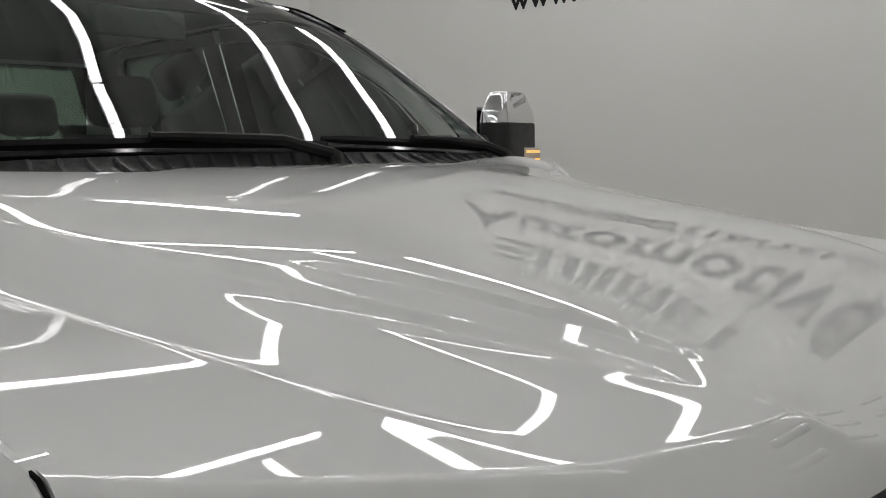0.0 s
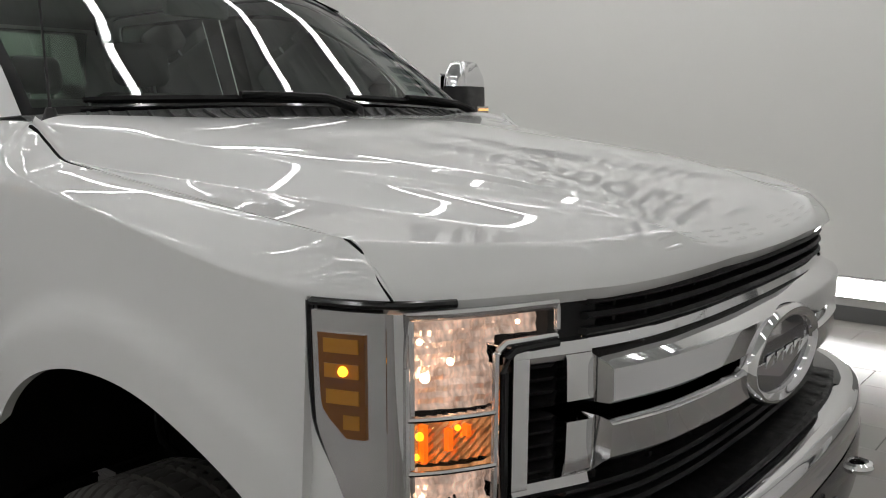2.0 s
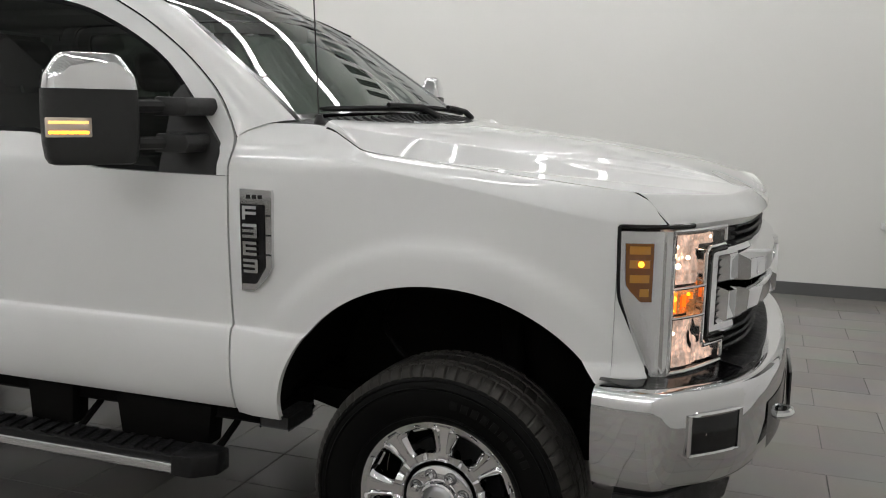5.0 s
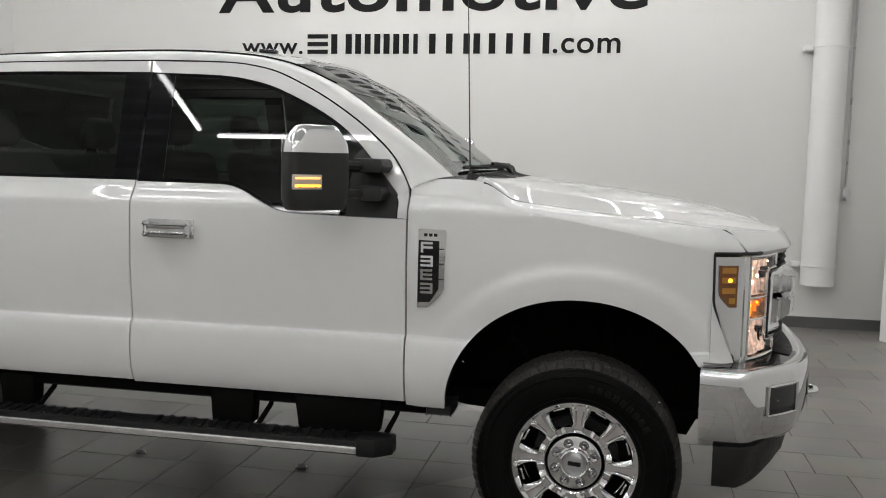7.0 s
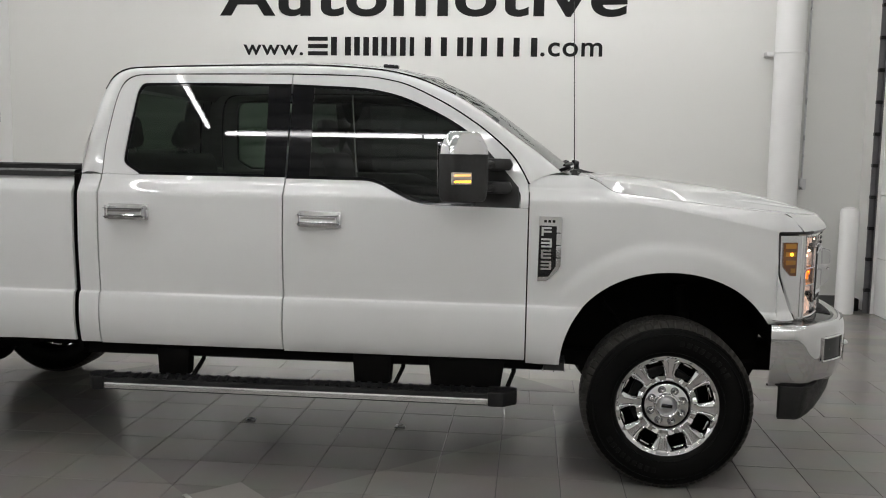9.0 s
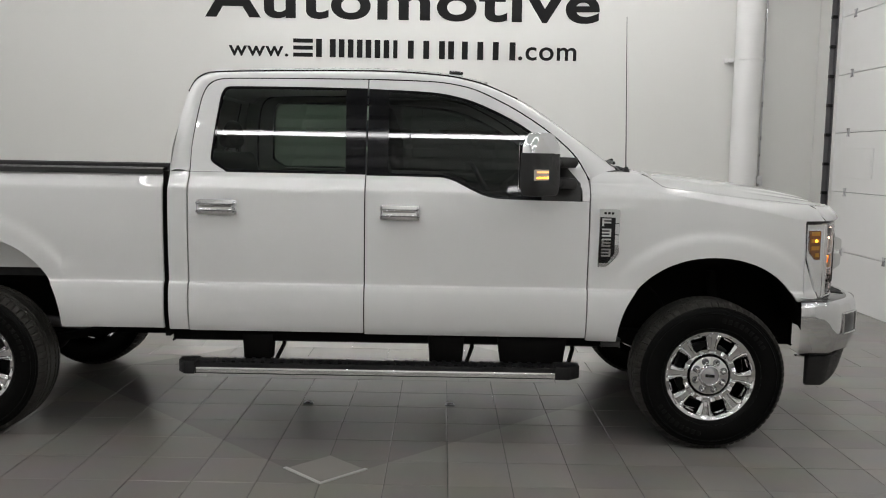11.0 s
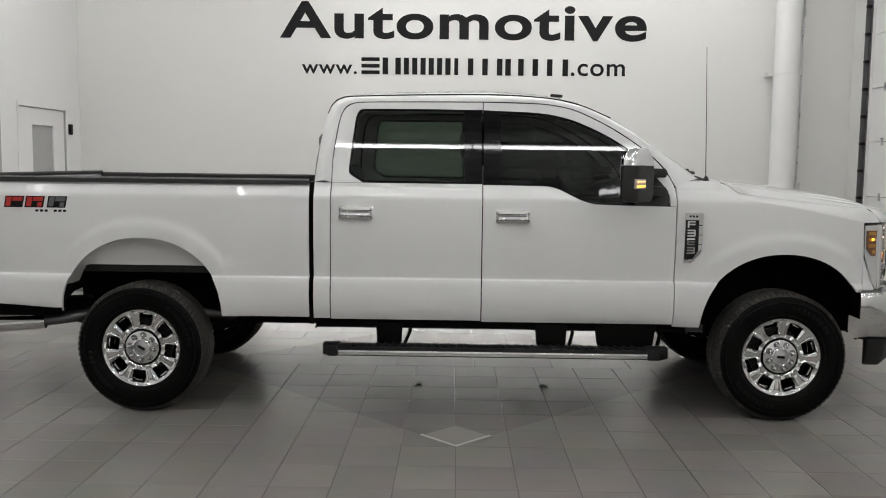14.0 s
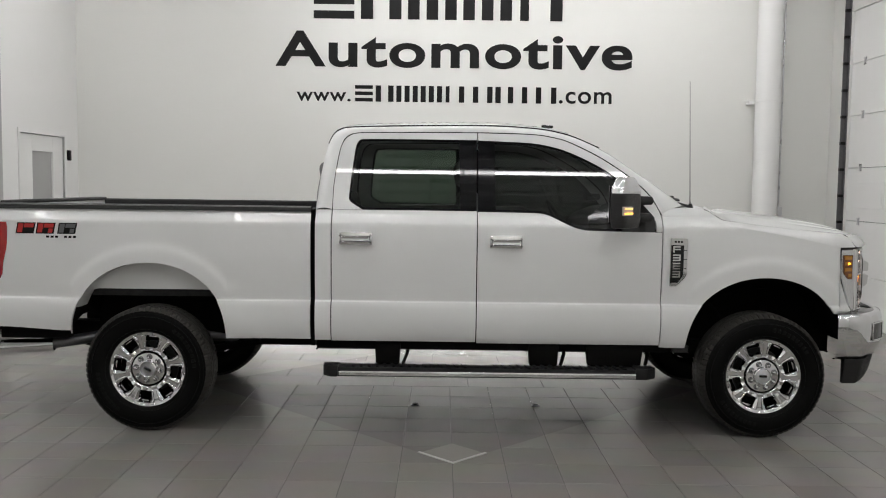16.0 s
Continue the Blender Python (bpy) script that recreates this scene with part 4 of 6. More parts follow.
for y0, y1 in ((0.10, -0.70), (0.74, 0.12)):
    pts = []
    for k in range(9):
        y = y0 + (y1 - y0) * k / 8
        p = shield_at(y, 0.0).lerp(shield_at(y, 1 / 7), 0.10 + 0.22 * k / 8)
        pts.append(p + Vector((0.016, 0, 0.016)))
    mid = pts[4] + Vector((0.010, 0, 0.012))
    wiper = part("wiper_arm", tube([Vector(cowl_point(y0 + 0.03, 0.6)) + Vector((0, 0, 0.016)), pts[1] + Vector((0.03, 0, 0.006)), pts[3] + Vector((0.012, 0, 0.012)), mid], [0.014, 0.013, 0.010, 0.009], 8), BLACK_INK, TRUCK, "black wiper arm")
    part("wiper_blade", tube(pts, [0.007] + [0.011] * 7 + [0.007], 6), BLACK_INK, wiper)
    part("wiper_pivot", shift(revolve([(0, 0.016), (0.014, 0.014), (0.018, 0.006), (0.018, -0.03)], 16), Matrix.Translation(Vector(cowl_point(y0 + 0.03, 0.6)) + Vector((0, 0, 0.01))) @ pose(0, 0, 0, 90, 0, 0)), PLASTIC, wiper)
ant = part("antenna", tube([(-0.470, -0.79, 1.50), (-0.473, -0.79, 1.56), (-0.500, -0.80, 2.353)], [0.006, 0.003, 0.0016], 6), PLASTIC, TRUCK, "thin black whip antenna")
part("antenna_foot", shift(revolve([(0.0, 0.03), (0.010, 0.028), (0.020, 0.0)], 16), pose(-0.470, -0.79, 1.515, 90, 0, 0)), PLASTIC, ant)

# ---- grille, lamps and bumper ------------------------------------------------------
FRONT = pchip([(0, 0.848), (0.25, 0.842), (0.45, 0.822), (0.6, 0.778), (0.68, 0.740), (0.76, 0.700), (0.83, 0.655), (0.89, 0.600), (0.93, 0.550)])


def across(y0, y1, profile, n=40, plan=FRONT):
    """Sweep a closed (forward, z) outline along the nose of the truck."""
    rows = [[(plan(abs(y)) + dx, y, z) for dx, z in profile] for y in np.linspace(y0, y1, n)]
    bm = grid(rows, closed_v=True)
    bm.verts.ensure_lookup_table()
    m = len(profile)
    bm.faces.new([bm.verts[i] for i in range(m)])
    bm.faces.new([bm.verts[(n - 1) * m + i] for i in reversed(range(m))])
    return bm


grille = part("grille", across(-0.735, 0.735, [(-0.10, 0.85), (-0.075, 0.85), (-0.075, 1.252), (-0.10, 1.252)]), DARK, TRUCK, "chrome two-bar grille over black")
part("upper_surround", across(-0.655, -0.57, [(-0.07, 1.185), (-0.012, 1.185), (-0.006, 1.215), (-0.012, 1.250), (-0.07, 1.250)], 6), TRIM_BLACK, grille)
part("upper_surround", across(0.57, 0.655, [(-0.07, 1.185), (-0.012, 1.185), (-0.006, 1.215), (-0.012, 1.250), (-0.07, 1.250)], 6), TRIM_BLACK, grille)
for z in (1.246, 1.222, 1.197):
    part("slat", across(-0.60, 0.60, [(-0.06, z - 0.004), (0.004, z - 0.007), (0.010, z - 0.002), (0.004, z + 0.004), (-0.06, z + 0.003)]), TRIM_BLACK, grille)
for y in np.linspace(-0.52, 0.52, 14):
    part("fin", across(y - 0.003, y + 0.003, [(-0.07, 1.19), (-0.018, 1.19), (-0.018, 1.245), (-0.07, 1.245)], 2), TRIM_BLACK, grille)
# chrome bars
BAR_1 = [(-0.06, 1.186), (-0.004, 1.188), (0.002, 1.183), (0.006, 1.168), (0.048, 1.150), (0.055, 1.144), (0.056, 1.094), (0.050, 1.088), (0.0, 1.084), (-0.06, 1.084)]
BAR_2 = [(-0.06, 1.066), (0.030, 1.064), (0.050, 1.060), (0.056, 1.054), (0.052, 1.000), (0.020, 0.972), (0.0, 0.958), (-0.06, 0.956)]
part("upper_bar", across(-0.60, 0.60, BAR_1, 60), CHROME, grille, "chrome grille bar")
part("lower_bar", across(-0.60, 0.60, BAR_2, 60), CHROME, grille, "chrome grille bar")
for sgn in (-1, 1):
    part("bar_end", across(sgn * 0.60, sgn * 0.645, [(-0.06, 0.956), (0.004, 0.958), (0.018, 0.975), (0.020, 1.058), (-0.01, 1.068), (-0.06, 1.068)], 4), CHROME, grille)
    part("bar_end", across(sgn * 0.60, sgn * 0.645, [(-0.06, 1.082), (-0.01, 1.082), (0.020, 1.092), (0.018, 1.160), (0.006, 1.186), (-0.06, 1.188)], 4), CHROME, grille)
    part("frame_top", across(sgn * 0.60, sgn * 0.728, [(-0.05, 1.158), (0.012, 1.158), (0.016, 1.168), (0.008, 1.186), (-0.05, 1.190)], 10), CHROME, grille)
    part("frame_bottom", across(sgn * 0.60, sgn * 0.728, [(-0.05, 0.938), (0.010, 0.938), (0.016, 0.950), (0.012, 0.966), (-0.05, 0.966)], 10), CHROME, grille)
    part("frame_post", across(sgn * 0.703, sgn * 0.728, [(-0.05, 0.941), (0.010, 0.941), (0.014, 0.946), (0.016, 1.180), (0.012, 1.186), (-0.05, 1.186)], 5), CHROME, grille)
    for z in np.linspace(0.978, 1.150, 9):
        part("vent_slat", across(sgn * 0.640, sgn * 0.705, [(-0.06, z - 0.004), (-0.010, z - 0.007), (-0.004, z), (-0.06, z + 0.006)], 5), TRIM_BLACK, grille)
for z in (0.936, 0.912, 0.888):
    part("slat", across(-0.635, 0.635, [(-0.06, z - 0.005), (0.006, z - 0.007), (0.012, z), (0.006, z + 0.005), (-0.06, z + 0.004)]), TRIM_BLACK, grille)
for y in np.linspace(-0.56, 0.56, 9):
    part("fin", across(y - 0.004, y + 0.004, [(-0.07, 0.86), (-0.012, 0.86), (-0.012, 0.955), (-0.07, 0.955)], 2), TRIM_BLACK, grille)
# oval badge, its script shown as plain strokes
ring = []
EX, EZ = 0.902, 1.052
for a in np.linspace(0, 2 * math.pi, 64, endpoint=False):
    c, s = math.cos(a), math.sin(a)
    ring.append([(EX + dx, c * (0.195 + w), EZ + s * (0.096 + w)) for w, dx in ((0.004, -0.03), (0.004, 0.0), (-0.004, 0.012), (-0.013, 0.011), (-0.022, 0.005), (-0.026, -0.006))])
badge = part("oval_badge", grid(ring, closed_u=True), CHROME, grille, "chrome-ringed blue oval badge")
bm = bmesh.new()
bmesh.ops.create_circle(bm, cap_ends=True, segments=48, radius=1)
for v in bm.verts:
    v.co = (EX - 0.002, v.co.x * 0.171, EZ + v.co.y * 0.072)
part("badge_field", bm, BLUE, badge, smooth=0)
for y0, y1, z in ((-0.105, -0.06, 0.002), (-0.045, -0.005, 0.0), (0.01, 0.05, 0.0), (0.062, 0.102, 0.0)):
    part("badge_stroke", box(EX - 0.001, EX + 0.002, y0, y1, EZ - 0.012 + z, EZ + 0.012 + z, 0.001), CHROME, badge)

LAMP_X = pchip([(0.62, 0.772), (0.655, 0.755), (0.71, 0.731), (0.79, 0.690), (0.845, 0.650), (0.885, 0.604), (0.905, 0.560), (0.925, 0.495)])
LAMP_Y = pchip([(0.495, 0.925), (0.560, 0.905), (0.604, 0.885), (0.650, 0.845), (0.690, 0.79)])
LAMP_EDGE = pchip([(0.836, 0.592), (0.865, 0.581), (0.90, 0.568), (1.0, 0.528), (1.085, 0.500), (1.262, 0.496)])
for sgn in (-1, 1):
    lamp = part("headlight", grid([[(LAMP_X(y) - 0.075, sgn * y, z) for y in np.linspace(0.64, 0.905, 12)] for z in (0.84, 1.26)]), TRIM_BLACK, TRUCK, "lit headlight with chrome bezel and clear lens")
    # silver plate that wraps round the corner, with a bright rounded edge beside the lens
    rows, lip = [], []
    for z in spread(0.842, 1.250, 22):
        xs = np.linspace(LAMP_EDGE(z) + 0.004, 0.610, 8)
        rows.append([(x, sgn * (LAMP_Y(x) - 0.003), z) for x in xs])
        lip.append([(x, sgn * (LAMP_Y(x) - 0.004 + 0.009 * math.sin(math.pi * f)), z) for f, x in ((f, 0.609 + 0.032 * f) for f in np.linspace(0, 1, 9))])
    part("bezel", flange(grid(rows), (-0.02, -sgn * 0.02, 0)), SILVER, lamp, "silver bezel")
    part("bezel_edge", grid(lip), CHROME, lamp, "bright chrome edge")
    part("bezel_brow", grid([[(LAMP_X(y) + dx, sgn * y, z) for y in np.linspace(0.648, 0.862, 16)] for dx, z in ((-0.05, 1.2535), (-0.004, 1.2515), (0.002, 1.246), (-0.002, 1.238))]), SILVER, lamp)
    # lens, in the shape of a C
    def lens(y0, y1, z0, z1, off, n=8):
        return grid([[(LAMP_X(y) + off, sgn * y, z) for y in np.linspace(y0, y1, n)] for z in np.linspace(z0, z1, 6)])
    areas = ((0.752, 0.858, 0.857, 1.003), (0.752, 0.858, 1.094, 1.245), (0.652, 0.752, 1.200, 1.245), (0.645, 0.752, 0.857, 0.909))
    for k, (y0, y1, z0, z1) in enumerate(areas):
        part("lens", lens(y0, y1, z0, z1, 0.0), LENS, lamp, "clear lens").visible_shadow = False
        rows = []
        ny, nz = max(4, int((y1 - y0) / 0.008)), max(4, int((z1 - z0) / 0.008))
        y0 = max(y0 - 0.034, 0.622)
        for i, z in enumerate(np.linspace(z0, z1, nz)):
            rows.append([(LAMP_X(y) - 0.032 - 0.004 * (j % 2) - 0.003 * (i % 2) + 0.006 * math.sin(j * 0.5 + i * 0.35), sgn * y, z) for j, y in enumerate(np.linspace(y0, y1, ny))])
        part("reflector", grid(rows), LIT_BOWL, lamp, smooth=0)
    part("turn_lens", lens(0.757, 0.852, 1.011, 1.086, 0.004), AMBER_GLASS, lamp, "amber turn signal lens").visible_shadow = False
    rows = [[(LAMP_X(y) - 0.028 - 0.010 * ((i + j) % 2), sgn * y, z) for j, y in enumerate(np.linspace(0.724, 0.852, 19))] for i, z in enumerate(np.linspace(1.011, 1.086, 11))]
    part("turn_reflector", grid(rows), REFLECTOR, lamp, smooth=0)
    for y, z, h in ((0.775, 1.062, 0.008), (0.800, 1.050, 0.016), (0.832, 1.048, 0.028)):
        part("turn_prism", box(LAMP_X(y) - 0.024, LAMP_X(y) - 0.014, sgn * (y - 0.004), sgn * (y + 0.004), z - h, z + h, 0.001), AMBER_LIT, lamp)

    def bulb(y, z, r, mat, nm="bulb", off=-0.016):
        bm = bmesh.new()
        bmesh.ops.create_uvsphere(bm, u_segments=12, v_segments=8, radius=r)
        part(nm, shift(bm, pose(LAMP_X(y) + off, sgn * y, z)), mat, lamp)
    for y, z, r in ((0.838, 1.205, 0.005), (0.832, 1.150, 0.008), (0.800, 1.172, 0.006), (0.700, 1.222, 0.004), (0.836, 0.962, 0.005)):
        bulb(y, z, r, BULB)
    bulb(0.838, 1.060, 0.007, AMBER_BULB, "amber_bulb")
    bulb(0.790, 1.068, 0.005, AMBER_BULB, "amber_bulb")
    bulb(0.842, 1.028, 0.005, AMBER_BULB, "amber_bulb")
    # dark projector bowl low in the lamp
    for k in range(4):
        part("bowl_fin", tube([(LAMP_X(0.80) - 0.004, sgn * (0.842 - 0.012 * k), 0.968), (LAMP_X(0.80) - 0.002, sgn * (0.830 - 0.012 * k), 0.940), (LAMP_X(0.80) + 0.004, sgn * (0.812 - 0.012 * k), 0.922)], 0.0022, 5), BLACK_INK, lamp)
    # rims between the lenses
    loop = [(0.861, 0.853), (0.861, 1.249), (0.648, 1.249), (0.648, 1.197), (0.732, 1.194), (0.747, 1.180), (0.749, 0.928), (0.738, 0.913), (0.641, 0.912), (0.641, 0.853), (0.861, 0.853)]
    pts = []
    for (ya, za), (yb, zb) in zip(loop, loop[1:]):
        for t in np.linspace(0, 1, 6)[:-1]:
            y, z = ya + (yb - ya) * t, za + (zb - za) * t
            pts.append((LAMP_X(y), sgn * y, z))
    part("lens_rim", tube(pts + [pts[0]], 0.0058, 6), SILVER, lamp)
    # raised black tube stands for the shaded gap between lens and grille frame
    inner = [(LAMP_X(y) + 0.004, sgn * y, z) for y, z in ((0.650, 1.186), (0.69, 1.185), (0.722, 1.182), (0.734, 1.172), (0.737, 1.15), (0.737, 1.05), (0.737, 0.95), (0.735, 0.934), (0.725, 0.925), (0.69, 0.922), (0.645, 0.922))]
    part("lens_seal", tube(inner, 0.0075, 8), GLOSSY, lamp, "black strip for the gap round the lens")
    for z in (1.007, 1.090):
        part("lens_rim", tube([(LAMP_X(y) + 0.003, sgn * y, z) for y in np.linspace(0.861, 0.750, 8)], 0.004, 6), CHROME, lamp)
    # amber marker at the side, four cells
    x0 = pchip([(1.055, 0.560), (1.11, 0.518), (1.22, 0.514)])
    rows = [[(x, sgn * (LAMP_Y(x) + 0.003), z) for x in np.linspace(x0(z), 0.586, 6)] for z in spread(1.058, 1.218, 12)]
    mk = part("side_marker", flange(grid(rows), (0, -sgn * 0.008, 0)), AMBER_DIM, lamp, "amber side marker lamp")
    for z, lit in ((1.200, 0), (1.162, 1), (1.122, 0), (1.084, 0)):
        rows = [[(x, sgn * (LAMP_Y(x) + 0.0055), zz) for x in np.linspace(x0(z - 0.012) + 0.010, 0.578, 6)] for zz in (z - 0.011, z + 0.011)]
        part("marker_cell", flange(grid(rows), (0, -sgn * 0.002, 0)), AMBER, mk)
        if lit:
            bm = bmesh.new()
            bmesh.ops.create_uvsphere(bm, u_segments=10, v_segments=6, radius=0.008)
            part("marker_bulb", shift(bm, pose(0.556, sgn * (LAMP_Y(0.556) + 0.006), z)), AMBER_BULB, mk)
    # black gap round the lamp
    part("lamp_gap", tube([(LAMP_EDGE(z) - 0.002, sgn * (fender_y(min(LAMP_EDGE(z), 0.59), z) - 0.003), z) for z in spread(0.838, 1.262, 20)]
                          + [(x, sgn * (LAMP_Y(min(x, 0.69)) if x < 0.69 else 0.79) - sgn * 0.004, 1.262) for x in spread(0.50, 0.68, 8)], 0.0068, 8), GLOSSY, lamp)

# ---- front bumper ---------------------------------------------------------------------
PLAN = resample([(0.455, 1.016), (0.53, 1.026), (0.61, 1.026), (0.655, 1.008), (0.70, 0.962), (0.765, 0.902), (0.825, 0.83), (0.872, 0.74), (0.910, 0.62), (0.940, 0.45), (0.957, 0.22), (0.962, 0.0)], 44)
PLAN = [(x, -y) for x, y in PLAN] + [(x, y) for x, y in reversed(PLAN[:-1])]


def round_nose(profile, a=0, b=len(PLAN), closed=False, lift=lambda k: 0.0):
    """Sweep (outward, z) pairs along the bumper's line."""
    rows = []
    for k in range(a, b):
        p, q = PLAN[max(k - 1, 0)], PLAN[min(k + 1, len(PLAN) - 1)]
        t = Vector((q[0] - p[0], q[1] - p[1])).normalized()
        nx, ny = t.y, -t.x
        rows.append([(PLAN[k][0] + nx * o, PLAN[k][1] + ny * o, z + lift(k)) for o, z in profile])
    return grid(rows, closed_v=closed)


N = len(PLAN)
bumper = part("front_bumper", round_nose([(-0.13, 0.822), (-0.09, 0.830), (-0.05, 0.838), (-0.028, 0.839), (-0.012, 0.833), (-0.003, 0.820), (0.001, 0.806), (0.004, 0.780), (0.004, 0.70), (-0.002, 0.63), (-0.02, 0.575), (-0.045, 0.540), (-0.07, 0.530), (-0.12, 0.530)]), CHROME, TRUCK, "chrome front bumper")
part("bumper_core", round_nose([(-0.02, 0.80), (-0.03, 0.56), (-0.16, 0.55), (-0.16, 0.80)], 2, N - 2, True), DARK, bumper)
part("step_pad", round_nose([(-0.062, 0.836), (-0.066, 0.843), (-0.20, 0.858), (-0.24, 0.855)], 20, N - 20), TRIM_BLACK, bumper, "black ribbed step pad")
for k in range(21, N - 21, 3):
    part("pad_rib", round_nose([(-0.075, 0.844), (-0.075, 0.848), (-0.19, 0.861), (-0.19, 0.857)], k, k + 2), TRIM_BLACK, bumper)
for sgn in (-1, 1):
    f = (lambda k: k) if sgn < 0 else (lambda k: N - 1 - k)
    a, b = sorted((f(9), f(15)))
    pocket = part("fog_pocket", round_nose([(0.0055, 0.772), (0.0065, 0.766), (0.0065, 0.672), (0.0055, 0.664)], a, b + 1), GLOSSY, bumper, "black fog lamp pocket")
    lo, hi = [], []
    for k in range(a, b + 1):
        x, y = PLAN[k]
        lo.append((x + 0.006, y * 1.006, 0.662))
        hi.append((x + 0.006, y * 1.006, 0.774))
    part("pocket_rim", tube(lo + hi[::-1] + [lo[0]], 0.006, 6), CHROME, pocket)
    x, y = PLAN[f(11)]
    bm = bmesh.new()
    bmesh.ops.create_uvsphere(bm, u_segments=16, v_segments=10, radius=0.030)
    part("fog_lamp", shift(bm, pose(x - 0.018, y * 0.984, 0.716)), REFLECTOR, bumper, "round chrome fog lamp")
    # tow hook
    pts = [(0.86, sgn * 0.52, 0.655), (0.925, sgn * 0.52, 0.660), (0.965, sgn * 0.505, 0.664), (0.976, sgn * 0.475, 0.667), (0.962, sgn * 0.450, 0.667), (0.93, sgn * 0.445, 0.664)]
    part("tow_hook", tube(resample(pts, 16), 0.013, 8), CHROME, bumper, "chrome tow hook")
    a, b = sorted((f(2), f(17)))
    part("air_dam", round_nose([(-0.03, 0.540), (-0.035, 0.50), (-0.06, 0.39), (-0.075, 0.372), (-0.10, 0.372), (-0.10, 0.54)], a, b + 1, True, lambda k: 0.09 * smooth01((min(k, N - 1 - k) - 8) / 9)), PLASTIC, bumper, "black plastic air dam")
part("lower_intake", round_nose([(0.006, 0.745), (0.0075, 0.735), (0.0075, 0.615), (0.006, 0.605)], 21, N - 21), GLOSSY, bumper, "black lower intake")
plate = part("dealer_plate", box(0.975, 0.987, -0.17, 0.17, 0.545, 0.705, 0.004), GLOSSY, bumper, "black dealer plate with white print")
for z, w in ((0.650, 0.11), (0.622, 0.09), (0.592, 0.12)):
    part("print_bar", box(0.9865, 0.9885, -w, w, z - 0.008, z + 0.008), WHITE_INK, plate, smooth=0)

BUMP_X = pchip([(0.50, 0.955), (0.62, 0.93), (0.74, 0.885), (0.83, 0.83), (0.905, 0.76), (0.962, 0.68), (1.0, 0.60)])
for sgn in (-1, 1):
    rows = [[(LAMP_X(min(y, 0.92)) - 0.045, sgn * y, 0.852), (LAMP_X(min(y, 0.92)) + 0.01, sgn * y, 0.846), (max(BUMP_X(y) - 0.025, LAMP_X(min(y, 0.92)) + 0.015), sgn * y, 0.834)] for y in np.linspace(0.56, 0.985, 24)]
    part("filler_panel", grid(rows), GLOSSY, bumper, "black filler panel under the lamp")

# ---- wheels ---------------------------------------------------------------------------
def spoke_mesh():
    """One spoke of eight, from the hub ring to the rim's edge, with half a window on either side."""
    rs = [0.117, 0.120, 0.126, 0.134, 0.143] + [0.1875 + 0.0405 * math.sin(a) for a in np.linspace(-math.pi / 2, math.pi / 2, 19)] + [0.233, 0.238, 0.243, 0.247, 0.2495]
    depth = pchip([(0.117, -0.088), (0.124, -0.097), (0.16, -0.104), (0.20, -0.109), (0.232, -0.113), (0.243, -0.116), (0.247, -0.1165), (0.2495, -0.110)])
    across_s = [(0.0, 0.0075), (0.30, 0.0075), (0.42, 0.0015), (0.52, 0.0), (0.66, 0.0008), (0.86, 0.0065), (1.0, 0.0125)]
    rows = []
    for r in rs:
        u = min(abs((r - 0.1875) / 0.0405), 1)
        win = (0.0345 + 0.10 * (r - 0.147)) * (1 - u**4.5) ** (1 / 4.5)
        half = math.pi / 8 - math.asin(win / r)
        fade = smooth01((r - 0.119) / 0.02) * smooth01((0.245 - r) / 0.014)
        row = []
        for f, g in [(-a, b) for a, b in across_s[:0:-1]] + across_s:
            a = half * f
            # the two ridges spread apart towards the rim
            y = depth(r) + g * fade
            row.append((r * math.cos(a), y, r * math.sin(a)))
        deep = 0.040 * min(win / 0.01, 1)
        ends = [(row[0][0], row[0][1] + deep, row[0][2]), (row[-1][0], row[-1][1] + deep, row[-1][2])]
        rows.append([ends[0]] + row + [ends[1]])
    return weld(grid(rows))


